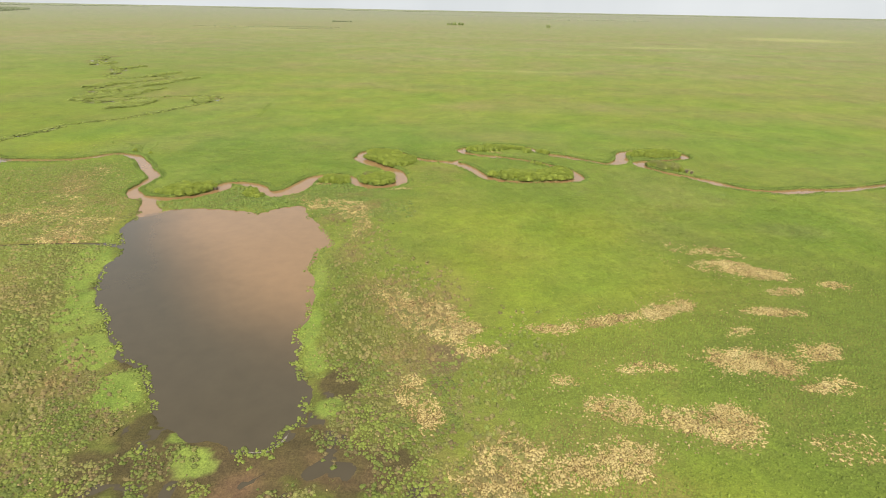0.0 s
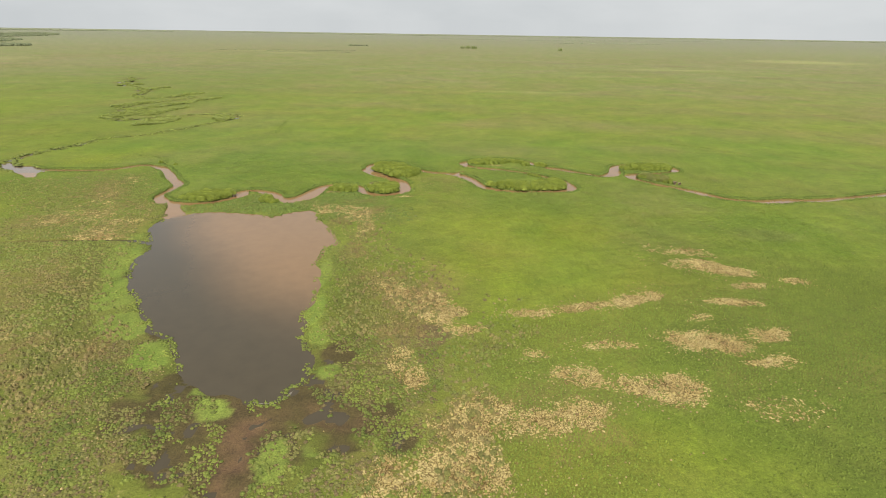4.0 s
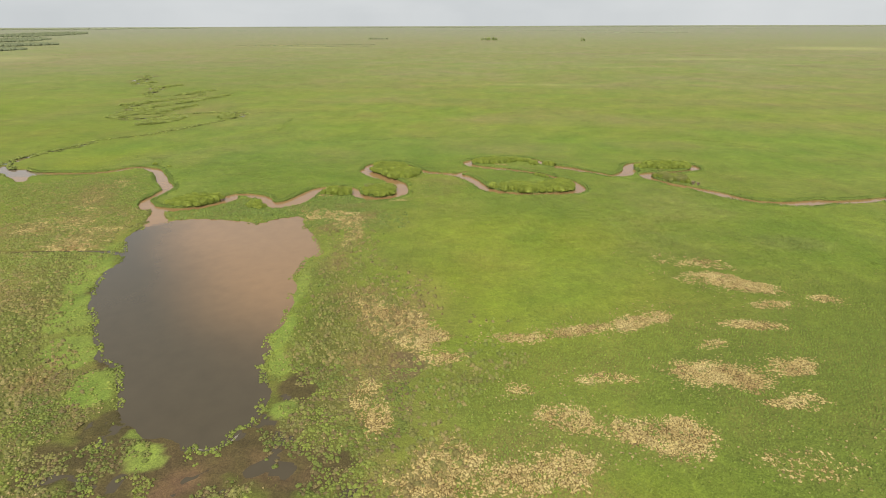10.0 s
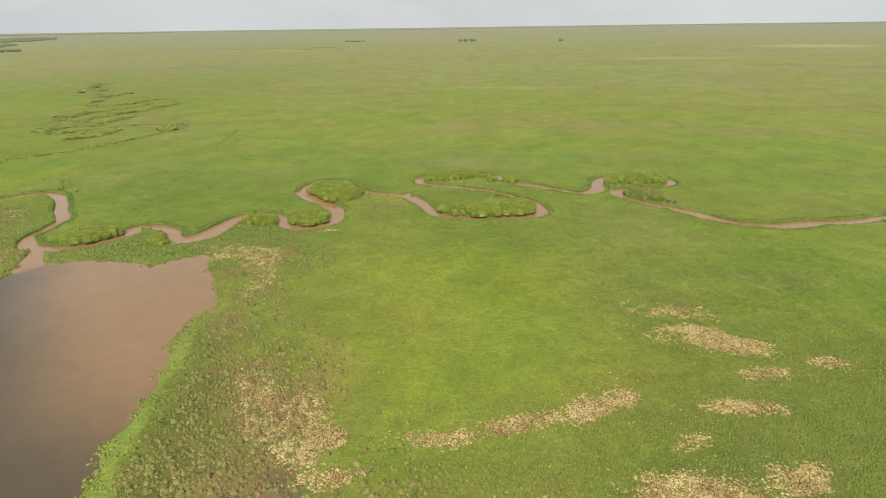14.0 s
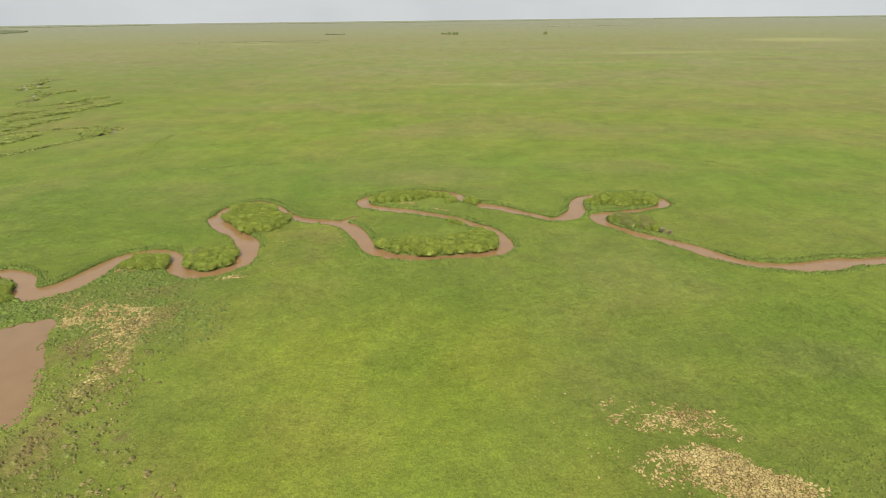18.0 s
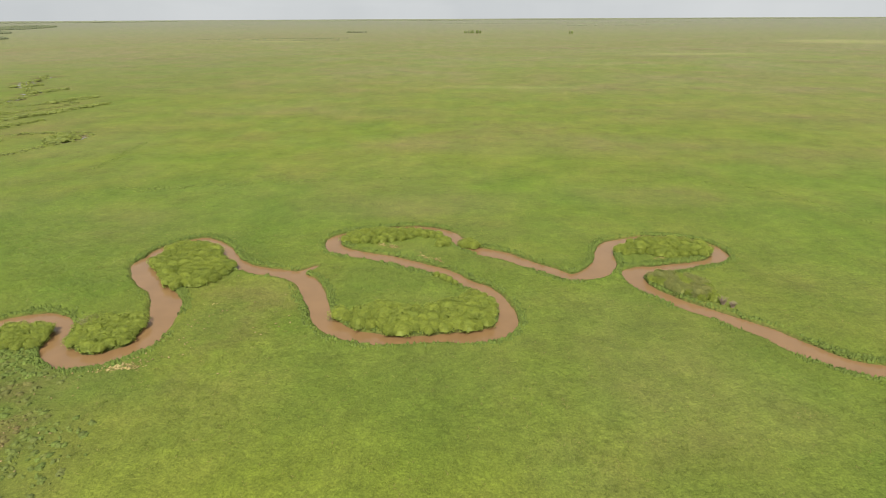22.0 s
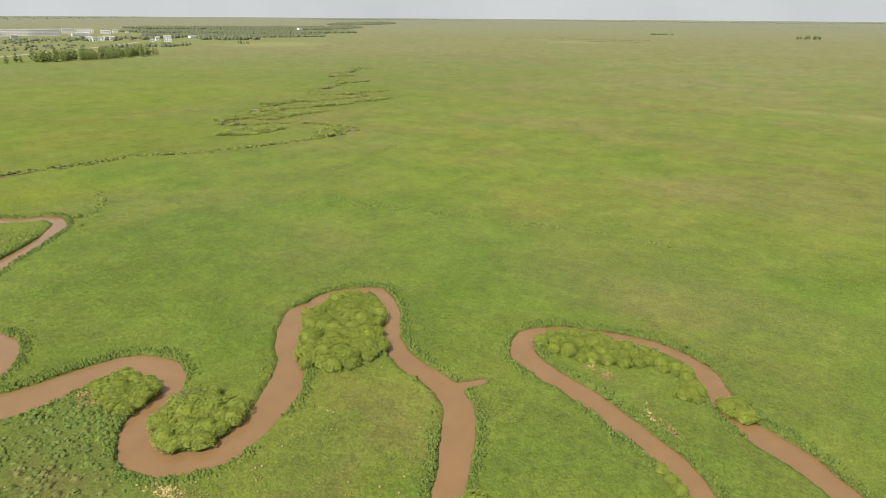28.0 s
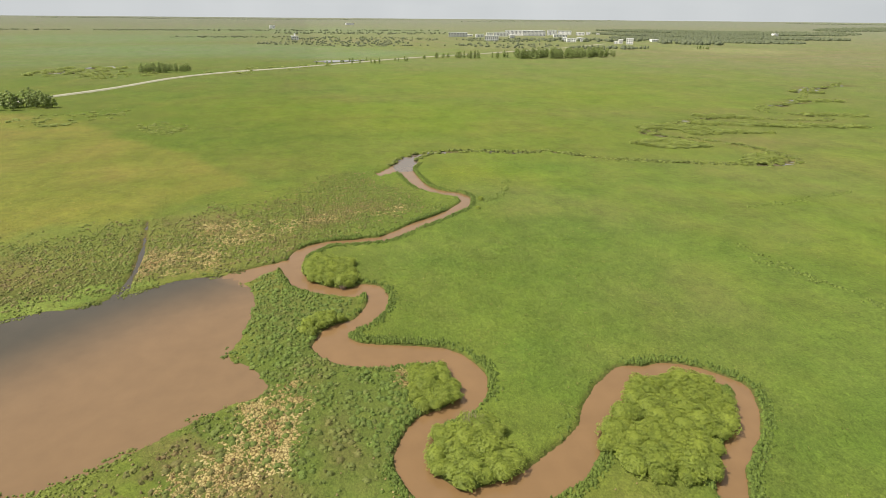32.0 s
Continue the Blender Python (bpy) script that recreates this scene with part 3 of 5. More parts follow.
def noise_node(nodes, links, scale, detail=4.0, rough=0.6, vec=None):
    n = nodes.new("ShaderNodeTexNoise")
    n.inputs["Scale"].default_value, n.inputs["Detail"].default_value, n.inputs["Roughness"].default_value = scale, detail, rough
    if vec is None:
        g = nodes.new("ShaderNodeNewGeometry")
        vec = g.outputs["Position"]
    links.new(vec, n.inputs["Vector"])
    return n


def ramp_node(nodes, links, src, stops):
    r = nodes.new("ShaderNodeValToRGB")
    while len(r.color_ramp.elements) < len(stops):
        r.color_ramp.elements.new(0.5)
    for e, (p, c) in zip(r.color_ramp.elements, stops):
        e.position, e.color = p, (*c, 1)
    links.new(src, r.inputs[0])
    return r


def blend(nodes, links, mode, fac, a, b):
    n = nodes.new("ShaderNodeMixRGB")
    n.blend_type = mode
    for s, v in zip(n.inputs, (fac, a, b)):
        if hasattr(v, "is_linked"):
            links.new(v, s)
        elif isinstance(v, (int, float)):
            s.default_value = v
        else:
            s.default_value = (*v, 1)
    return n.outputs[0]


def attribute_material(name, rough, spec, grains, bump=0.0, translucent=0.0, island=0.0, cracks=False):
    """Colour from the mesh's own cover, broken up at several scales."""
    m, n, l, b = material(name, rough, spec)
    at = n.new("ShaderNodeAttribute")
    at.attribute_name = "veg"
    col = at.outputs["Color"]
    for scale, lo, hi in grains:
        t = noise_node(n, l, scale)
        r = ramp_node(n, l, t.outputs["Fac"], [(0.30, (lo, lo, lo)), (0.70, (hi, hi, hi * 0.92))])
        col = blend(n, l, "MULTIPLY", 1.0, col, r.outputs[0])
    if cracks:
        # rusty sedge drifting through the green
        tint = noise_node(n, l, 0.028, 7.0, 0.68)
        r = ramp_node(n, l, tint.outputs["Fac"], [(0.36, (0.91, 1.01, 0.86)), (0.5, (1.0, 1.0, 1.0)), (0.68, (1.09, 0.93, 1.22))])
        col = blend(n, l, "MULTIPLY", 1.0, col, r.outputs[0])
        # dead reed beds: pale plates with dark gaps, ragged at the rim
        g = n.new("ShaderNodeNewGeometry")
        n1, n2, n3 = noise_node(n, l, 0.55, 6.0, 0.65), noise_node(n, l, 2.2, 4.0), noise_node(n, l, 0.22, 3.0)
        warp = noise_node(n, l, 1.9, 4.0)
        shift = blend(n, l, "ADD", 0.7, g.outputs["Position"], warp.outputs["Color"])
        vor = n.new("ShaderNodeTexVoronoi")
        vor.feature = "DISTANCE_TO_EDGE"
        vor.inputs["Scale"].default_value = 2.7
        l.new(shift, vor.inputs["Vector"])
        cell = n.new("ShaderNodeTexVoronoi")
        cell.inputs["Scale"].default_value = 2.7
        l.new(shift, cell.inputs["Vector"])
        pick = n.new("ShaderNodeSeparateColor")
        l.new(cell.outputs["Color"], pick.inputs[0])
        total = at.outputs["Alpha"]
        for src, weight in ((n1.outputs["Fac"], 1.5), (n2.outputs["Fac"], 0.5), (n3.outputs["Fac"], 0.6), (pick.outputs[0], -0.85)):
            f = n.new("ShaderNodeMath")
            f.operation = "MULTIPLY_ADD"
            f.inputs[1].default_value = weight
            l.new(src, f.inputs[0])
            l.new(total, f.inputs[2])
            total = f.outputs[0]
        rim = n.new("ShaderNodeMapRange")
        rim.inputs["From Min"].default_value, rim.inputs["From Max"].default_value = 1.33, 1.43
        l.new(total, rim.inputs["Value"])
        some = n.new("ShaderNodeMath")
        some.operation, some.use_clamp = "MULTIPLY", True
        some.inputs[1].default_value = 6.0
        l.new(at.outputs["Alpha"], some.inputs[0])
        mask = n.new("ShaderNodeMath")
        mask.operation = "MULTIPLY"
        l.new(some.outputs[0], mask.inputs[0])
        l.new(rim.outputs["Result"], mask.inputs[1])
        gap = ramp_node(n, l, vor.outputs["Distance"], [(0.025, (0.22, 0.17, 0.10)), (0.12, (0.94, 0.93, 0.90)), (0.32, (1.18, 1.18, 1.16))])
        straw = ramp_node(n, l, n3.outputs["Fac"], [(0.34, (0.190, 0.137, 0.058)), (0.50, (0.284, 0.228, 0.096)), (0.68, (0.350, 0.292, 0.135))])
        plates = blend(n, l, "MULTIPLY", 1.0, straw.outputs[0], gap.outputs[0])
        col = blend(n, l, "MIX", mask.outputs[0], col, plates)
    if island:
        g = n.new("ShaderNodeNewGeometry")
        r = ramp_node(n, l, g.outputs["Random Per Island"], [(0.0, (1 - island, 1 - island, 1 - island)), (1.0, (1 + island, 1 + island * 0.9, 1 + island * 0.3))])
        col = blend(n, l, "MULTIPLY", 1.0, col, r.outputs[0])
    l.new(col, b.inputs["Base Color"])
    if bump:
        t = noise_node(n, l, 1.3, 6.0, 0.7)
        bp = n.new("ShaderNodeBump")
        bp.inputs["Strength"].default_value, bp.inputs["Distance"].default_value = bump, 0.4
        l.new(t.outputs["Fac"], bp.inputs["Height"])
        l.new(bp.outputs[0], b.inputs["Normal"])
    if translucent:
        tr = n.new("ShaderNodeBsdfTranslucent")
        l.new(col, tr.inputs["Color"])
        mx = n.new("ShaderNodeMixShader")
        mx.inputs[0].default_value = translucent
        l.new(b.outputs[0], mx.inputs[1])
        l.new(tr.outputs[0], mx.inputs[2])
        l.new(mx.outputs[0], n["Material Output"].inputs["Surface"])
    return m


ground_mat = attribute_material("meadow_ground", 0.95, 0.1, [(0.055, 0.88, 1.12), (0.17, 0.88, 1.12), (0.6, 0.88, 1.12), (1.7, 0.86, 1.14), (4.2, 0.72, 1.28)], bump=0.7, cracks=True)
tussock_mat = attribute_material("clump_leaves", 0.8, 0.15, [(0.5, 0.9, 1.1), (7.0, 0.62, 1.35)], bump=0.5, island=0.12)
grass_mat = attribute_material("grass_blades", 0.75, 0.15, [(0.5, 0.93, 1.07)], translucent=0.5, island=0.12)


def leaf_material(name, a, b_, island=0.3, light=0.45):
    m, n, l, b = material(name, 0.6, 0.3)
    o = n.new("ShaderNodeObjectInfo")
    g = n.new("ShaderNodeNewGeometry")
    col = blend(n, l, "MIX", o.outputs["Random"], a, b_)
    r = ramp_node(n, l, g.outputs["Random Per Island"], [(0.0, (1 - island,) * 3), (1.0, (1 + island, 1 + island, 1 - island * 0.2))])
    col = blend(n, l, "MULTIPLY", 1.0, col, r.outputs[0])
    t = noise_node(n, l, 0.9)
    r2 = ramp_node(n, l, t.outputs["Fac"], [(0.3, (0.8, 0.82, 0.8)), (0.7, (1.15, 1.12, 1.0))])
    col = blend(n, l, "MULTIPLY", 1.0, col, r2.outputs[0])
    l.new(col, b.inputs["Base Color"])
    tr = n.new("ShaderNodeBsdfTranslucent")
    l.new(col, tr.inputs["Color"])
    mx = n.new("ShaderNodeMixShader")
    mx.inputs[0].default_value = light
    l.new(b.outputs[0], mx.inputs[1])
    l.new(tr.outputs[0], mx.inputs[2])
    l.new(mx.outputs[0], n["Material Output"].inputs["Surface"])
    return m


willow_mat = leaf_material("willow_leaves", (0.215, 0.262, 0.054), (0.248, 0.294, 0.060), 0.24)
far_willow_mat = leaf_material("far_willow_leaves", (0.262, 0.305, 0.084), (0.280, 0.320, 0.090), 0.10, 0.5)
# leaves of far woods and trees paled: distance haze put into their colour
haze_leaf_mat = leaf_material("hazed_horizon_leaves", (0.176, 0.195, 0.137), (0.189, 0.208, 0.143), 0.12, 0.1)
hazed_wood_mat = leaf_material("hazed_wood_leaves", (0.133, 0.154, 0.091), (0.146, 0.166, 0.098), 0.12, 0.3)
hazed_tree_mat = leaf_material("hazed_tree_leaves", (0.270, 0.330, 0.130), (0.300, 0.355, 0.140), 0.15, 0.6)
grey_leaf_mat = leaf_material("grey_willow_leaves", (0.215, 0.235, 0.080), (0.235, 0.240, 0.092), 0.2)


def plain_material(name, colour, rough=0.8, scale=2.0, spread=0.2, spec=0.3):
    m, n, l, b = material(name, rough, spec)
    t = noise_node(n, l, scale, 5.0)
    lo, hi = tuple(c * (1 - spread) for c in colour), tuple(min(1, c * (1 + spread)) for c in colour)
    r = ramp_node(n, l, t.outputs["Fac"], [(0.3, lo), (0.7, hi)])
    l.new(r.outputs[0], b.inputs["Base Color"])
    return m


bark_mat = plain_material("willow_bark", (0.11, 0.085, 0.06), 0.9, 6.0, 0.35)
froth_mat = plain_material("pond_froth", (0.13, 0.115, 0.09), 0.9, 5.0, 0.25)
twig_mat = plain_material("dead_twigs", (0.23, 0.175, 0.125), 0.9, 6.0, 0.25)
road_mat = plain_material("gravel_road", (0.27, 0.255, 0.185), 0.95, 0.25, 0.15)
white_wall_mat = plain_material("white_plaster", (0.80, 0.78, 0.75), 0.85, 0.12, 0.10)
grey_wall_mat = plain_material("grey_panels", (0.58, 0.57, 0.55), 0.85, 0.12, 0.12)
roof_mat = plain_material("pale_roof", (0.62, 0.61, 0.60), 0.9, 0.2, 0.2)
pane_mat = plain_material("dark_window_glass", (0.05, 0.06, 0.07), 0.15, 0.5, 0.2, 0.5)
sand_mat = plain_material("pale_sand_bank", (0.46, 0.43, 0.39), 0.95, 0.02, 0.15)


def water_material(name, clear, muddy, split):
    m, n, l, b = material(name, 0.06, 0.5)
    b.inputs["IOR"].default_value = 1.33
    g = n.new("ShaderNodeNewGeometry")
    t = noise_node(n, l, 0.05, 5.0, 0.6, g.outputs["Position"])
    fine = noise_node(n, l, 0.35, 4.0, 0.6, g.outputs["Position"])
    if split:
        # silt drifts in from the stream's side and thins out across the pond
        dot = n.new("ShaderNodeVectorMath")
        dot.operation = "DOT_PRODUCT"
        dot.inputs[1].default_value = (0.78, 0.625, 0)
        l.new(g.outputs["Position"], dot.inputs[0])
        add = n.new("ShaderNodeMath")
        add.operation = "MULTIPLY_ADD"
        add.inputs[1].default_value = 16.0
        slow = noise_node(n, l, 0.032, 1.5, 0.4, g.outputs["Position"])
        l.new(slow.outputs["Fac"], add.inputs[0])
        l.new(dot.outputs["Value"], add.inputs[2])
        drift = n.new("ShaderNodeMapRange")
        drift.interpolation_type = "SMOOTHSTEP"
        drift.inputs["From Min"].default_value, drift.inputs["From Max"].default_value = 21.0, 42.0
        l.new(add.outputs[0], drift.inputs["Value"])
        where = n.new("ShaderNodeSeparateXYZ")
        l.new(g.outputs["Position"], where.inputs[0])
        south = n.new("ShaderNodeMapRange")
        south.interpolation_type = "SMOOTHSTEP"
        south.inputs["From Min"].default_value, south.inputs["From Max"].default_value = 52.0, 92.0
        l.new(where.outputs["Y"], south.inputs["Value"])
        silt = n.new("ShaderNodeMath")
        silt.operation = "MULTIPLY"
        l.new(drift.outputs["Result"], silt.inputs[0])
        l.new(south.outputs["Result"], silt.inputs[1])
        r = ramp_node(n, l, silt.outputs[0], [(0.0, clear), (1.0, muddy)])
        # the stream brings its silt in at the mouth
        far = n.new("ShaderNodeVectorMath")
        far.operation = "DISTANCE"
        far.inputs[1].default_value = (-72.5, 126.0, -0.36)
        l.new(g.outputs["Position"], far.inputs[0])
        mouth = n.new("ShaderNodeMapRange")
        mouth.interpolation_type = "SMOOTHSTEP"
        mouth.inputs["From Min"].default_value, mouth.inputs["From Max"].default_value = 4.0, 12.0
        mouth.inputs["To Min"].default_value, mouth.inputs["To Max"].default_value = 1.0, 0.0
        l.new(far.outputs["Value"], mouth.inputs["Value"])
        top = n.new("ShaderNodeMath")
        top.operation = "MAXIMUM"
        l.new(silt.outputs[0], top.inputs[0])
        l.new(mouth.outputs["Result"], top.inputs[1])
        l.new(top.outputs[0], r.inputs[0])
        col = r.outputs[0]
    else:
        col = ramp_node(n, l, t.outputs["Fac"], [(0.3, clear), (0.7, muddy)]).outputs[0]
    r = ramp_node(n, l, fine.outputs["Fac"], [(0.3, (0.93, 0.93, 0.93)), (0.7, (1.06, 1.06, 1.06))])
    l.new(blend(n, l, "MULTIPLY", 1.0, col, r.outputs[0]), b.inputs["Base Color"])
    rip = noise_node(n, l, 1.4, 3.0, 0.5, g.outputs["Position"])
    bp = n.new("ShaderNodeBump")
    bp.inputs["Strength"].default_value, bp.inputs["Distance"].default_value = 0.05, 0.1
    l.new(rip.outputs["Fac"], bp.inputs["Height"])
    l.new(bp.outputs[0], b.inputs["Normal"])
    return m


stream_mat = water_material("muddy_stream_water", (0.156, 0.092, 0.041), (0.172, 0.102, 0.047), False)
pond_mat = water_material("silty_pond_water", (0.046, 0.037, 0.022), (0.150, 0.093, 0.046), True)
far_water_mat = water_material("pale_far_water", (0.11, 0.085, 0.06), (0.13, 0.10, 0.07), False)


# ---- mesh helpers ----
def quick_mesh(name, verts, faces, mat, colours=None, smooth_shade=False, normals=None, mask=None):
    """A mesh from arrays; faces all have the same number of corners."""
    verts, faces = np.asarray(verts, np.float32), np.asarray(faces, np.int32)
    me = bpy.data.meshes.new(name)
    nf, k = faces.shape
    me.vertices.add(len(verts))
    me.vertices.foreach_set("co", verts.ravel())
    me.loops.add(nf * k)
    me.loops.foreach_set("vertex_index", faces.ravel())
    me.polygons.add(nf)
    me.polygons.foreach_set("loop_start", np.arange(0, nf * k, k, dtype=np.int32))
    me.polygons.foreach_set("use_smooth", np.full(nf, smooth_shade, bool))
    if colours is not None:
        at = me.attributes.new("veg", "FLOAT_COLOR", "POINT")
        rgba = np.ones((len(verts), 4), np.float32)
        rgba[:, :3] = colours
        if mask is not None:
            rgba[:, 3] = mask
        at.data.foreach_set("color", rgba.ravel())
    me.update(calc_edges=True)
    me.materials.append(mat)
    if normals is not None:
        me.normals_split_custom_set_from_vertices(np.asarray(normals, np.float32))
    return me


def part(name, data, parent, label="", m=None):
    ob = new(name, data)
    ob.parent = parent
    if m is not None:
        ob.matrix_basis = m
    return tagged(ob, label)


def bm_mesh(name, bm, mat, smooth_shade=False):
    me = bpy.data.meshes.new(name)
    bm.to_mesh(me)
    bm.free()
    me.materials.append(mat)
    for p in me.polygons:
        p.use_smooth = smooth_shade
    return me


def box_into(bm, x0, x1, y0, y1, z0, z1):
    v = [bm.verts.new((x, y, z)) for z in (z0, z1) for x, y in ((x0, y0), (x1, y0), (x1, y1), (x0, y1))]
    for f in ((3, 2, 1, 0), (4, 5, 6, 7), (0, 1, 5, 4), (1, 2, 6, 5), (2, 3, 7, 6), (3, 0, 4, 7)):
        bm.faces.new([v[i] for i in f])


# ---- ground: one sheet out to the horizon ----
def axis(lo, hi, step, reach):
    mid = list(np.arange(lo, hi + step / 2, step))
    s, up, down = step, [mid[-1]], [mid[0]]
    while up[-1] < reach or down[-1] > -reach:
        s *= 1.052
        up.append(up[-1] + s)
        down.append(down[-1] - s)
    return np.array(down[:0:-1] + mid + up[1:])


gx, gy = axis(-112, 116, 0.6, 5400), axis(16, 212, 0.6, 5400)
X, Y = np.meshgrid(gx, gy)
Z = ground_height(X, Y)
dry, dark, wet, lush = cover(X, Y)
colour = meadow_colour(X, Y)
shore, pond_d = water_distance(X, Y)
# clump beds: shade of the gaps put into the ground colour
colour = mix(colour, (0.088, 0.092, 0.027), clump_zone(X, Y) * 0.5)
colour = mix(colour, (0.072, 0.098, 0.025), clump_zone(X, Y) * (Y > 118) * (X > -62) * 0.75)
colour = mix(colour, (0.062, 0.058, 0.024), clump_zone(X, Y) * (1 - smooth(6, 22, pond_d)) * (Y < 100) * 0.65)
colour = mix(colour, (0.128, 0.104, 0.046), rust(X, Y) * 0.6)
colour = mix(colour, (0.142, 0.168, 0.038), lush * (1 - wet) * 0.6)
colour = mix(colour, (0.095, 0.066, 0.045), dark * 0.8)
colour = mix(colour, (0.058, 0.043, 0.026), wet * 0.9)
colour = mix(colour, (0.118, 0.149, 0.039), lush * (0.78 + 0.3 * value_noise(X, Y, 1.3, 92)))
colour = mix(colour, (0.088, 0.058, 0.038), blots(X, Y, MUD) * smooth(0.30, 0.75, fbm(X, Y, 3.0, 91, 3) + 0.08))
colour = mix(colour, (0.075, 0.052, 0.030), (1 - smooth(-0.2, 0.4, shore)) * 0.9)
ny, nx = X.shape
idx = np.arange(nx * ny).reshape(ny, nx)
quads = np.stack([idx[:-1, :-1], idx[:-1, 1:], idx[1:, 1:], idx[1:, :-1]], -1).reshape(-1, 4)
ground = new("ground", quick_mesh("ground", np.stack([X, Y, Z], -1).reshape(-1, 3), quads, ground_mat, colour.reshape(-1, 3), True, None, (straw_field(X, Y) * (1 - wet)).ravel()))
tagged(ground, "flat green marsh meadow reaching to the horizon", "ground", kind="structure")

# ---- water: pond and stream as level sheets that the banks cut off ----
def water_sheet(name, x0, x1, y0, y1, step, keep, z, mat, label):
    xs, ys = np.meshgrid(np.arange(x0, x1, step), np.arange(y0, y1, step))
    ok = keep(xs, ys)
    c = ok[:-1, :-1] | ok[1:, :-1] | ok[:-1, 1:] | ok[1:, 1:]
    i = np.arange(xs.size).reshape(xs.shape)
    f = np.stack([i[:-1, :-1], i[:-1, 1:], i[1:, 1:], i[1:, :-1]], -1)[c]
    used, inv = np.unique(f, return_inverse=True)
    v = np.stack([xs.ravel()[used], ys.ravel()[used], np.full(len(used), z)], -1)
    ob = new(name, quick_mesh(name, v, inv.reshape(-1, 4), mat))
    return tagged(ob, label, "water", kind="structure")


def pond_zone(x, y):
    p = pond_field.read(x, y)
    return (p < 3.0) | (blots(x, y, WET) > 0.05) | (ditch_field.read(x, y) < 1.5)


water_sheet("water_pond", -106, 0, 18, 131, 1.0, pond_zone, WATER_Z - 0.004, pond_mat, "still pond water, dark and clouded with reddish silt")
water_sheet("water_stream", -160, 152, 118, 202, 1.0, lambda x, y: (stream_field.read(x, y) < 1.8) & (pond_field.read(x, y) > 0.3),
            WATER_Z, stream_mat, "muddy brown water of a winding stream")
water_sheet("water_far_stream", -330, -112, 160, 535, 2.0, lambda x, y: far_field.read(x, y) < 2.5, WATER_Z + 0.004, far_water_mat, "pale water of the far stream")


# ---- reeds, grass and dead stalks ----
def blades(name, px, py, pz, height, width, count, colours, spread=0.35, lean=0.35, mat=None, label="", category="grass"):
    """Tufts of upright pointed blades, all in one mesh."""
    n = len(px)
    m = n * count
    ang = rng.uniform(0, 2 * math.pi, m)
    off = rng.uniform(0, 1, m) ** 0.5 * spread
    bx, by = np.repeat(px, count) + np.cos(ang) * off, np.repeat(py, count) + np.sin(ang) * off
    bz = np.repeat(pz, count) - 0.05
    h = np.repeat(height, count) * rng.uniform(0.6, 1.15, m)
    w = np.repeat(width, count) * rng.uniform(0.7, 1.3, m)
    la, turn = rng.uniform(0, lean, m) * h, ang + rng.uniform(-0.9, 0.9, m)
    side = turn + math.pi / 2
    v = np.empty((m, 3, 3), np.float32)
    v[:, 0] = np.stack([bx + np.cos(side) * w, by + np.sin(side) * w, bz], -1)
    v[:, 1] = np.stack([bx - np.cos(side) * w, by - np.sin(side) * w, bz], -1)
    v[:, 2] = np.stack([bx + np.cos(turn) * la, by + np.sin(turn) * la, bz + h], -1)
    # every blade shows its upper face to the sky
    e1, e2 = v[:, 1] - v[:, 0], v[:, 2] - v[:, 0]
    down = e1[:, 0] * e2[:, 1] - e1[:, 1] * e2[:, 0] < 0
    v[down] = v[down][:, (1, 0, 2)]
    c = np.repeat(colours * rng.uniform(0.88, 1.12, (n, 1)), count * 3, axis=0)
    up = np.stack([np.cos(turn) * 0.45, np.sin(turn) * 0.45, np.ones(m)], -1)
    up /= np.linalg.norm(up, axis=1)[:, None]
    me = quick_mesh(name, v.reshape(-1, 3), np.arange(m * 3).reshape(-1, 3), mat or grass_mat, c, True, np.repeat(up, 3, axis=0))
    return tagged(new(name, me), label, category, kind="stuff")


def scatter(x0, x1, y0, y1, per_m2):
    n = int((x1 - x0) * (y1 - y0) * per_m2)
    return rng.uniform(x0, x1, n), rng.uniform(y0, y1, n)


def meadow_tufts(x0, x1, y0, y1, per_m2, size, name, label):
    x, y = scatter(x0, x1, y0, y1, per_m2)
    d, p = water_distance(x, y)
    dr, dk, wt, lu = cover(x, y)
    clump = fbm(x, y, 2.4, 61, 2)
    rim = smooth(0, 40, np.minimum(np.minimum(x + 145, 150 - x), y - 5)) * (1 - smooth(190, 300, y)) * (1 - 0.87 * smooth(170, 206, y) * (y < 205))
    keep = (d > 0.35) & (rng.uniform(0, 1, len(x)) < rim * (1 - 0.8 * clump_zone(x, y))) & (rng.uniform(0, 1, len(x)) > np.maximum(np.maximum(dr * 0.9, wt), np.maximum(lu, dk)))
    x, y, clump, dr = x[keep], y[keep], clump[keep], dr[keep]
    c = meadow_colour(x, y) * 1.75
    c = mix(c, (0.34, 0.27, 0.13), (rng.uniform(0, 1, len(x)) < 0.04 + 0.5 * dr) * 0.8)
    tall = 0.22 + 0.20 * fbm(x, y, 18.0, 63, 2) + 0.2 * (clump - 0.4)
    return blades(name, x, y, ground_height(x, y), np.clip(tall, 0.12, 0.6) * size, 0.055 * size * np.ones(len(x)), 6, c, 0.42 * size, 1.9, label=label)


meadow_tufts(-75, 95, 22, 125, 3.0, 0.6, "meadow_grass", "knee-high fresh green marsh grass")
meadow_tufts(-75, 95, 125, 205, 3.4, 0.62, "stream_grass", "fresh green grass along the winding stream")
meadow_tufts(-145, -75, 20, 205, 1.2, 0.7, "west_grass", "green marsh grass west of the pond")
meadow_tufts(95, 150, 40, 205, 1.1, 0.6, "east_grass", "green marsh grass at the meadow's east")
meadow_tufts(-145, 150, 205, 300, 0.34, 0.6, "north_grass", "green grass beyond the stream")


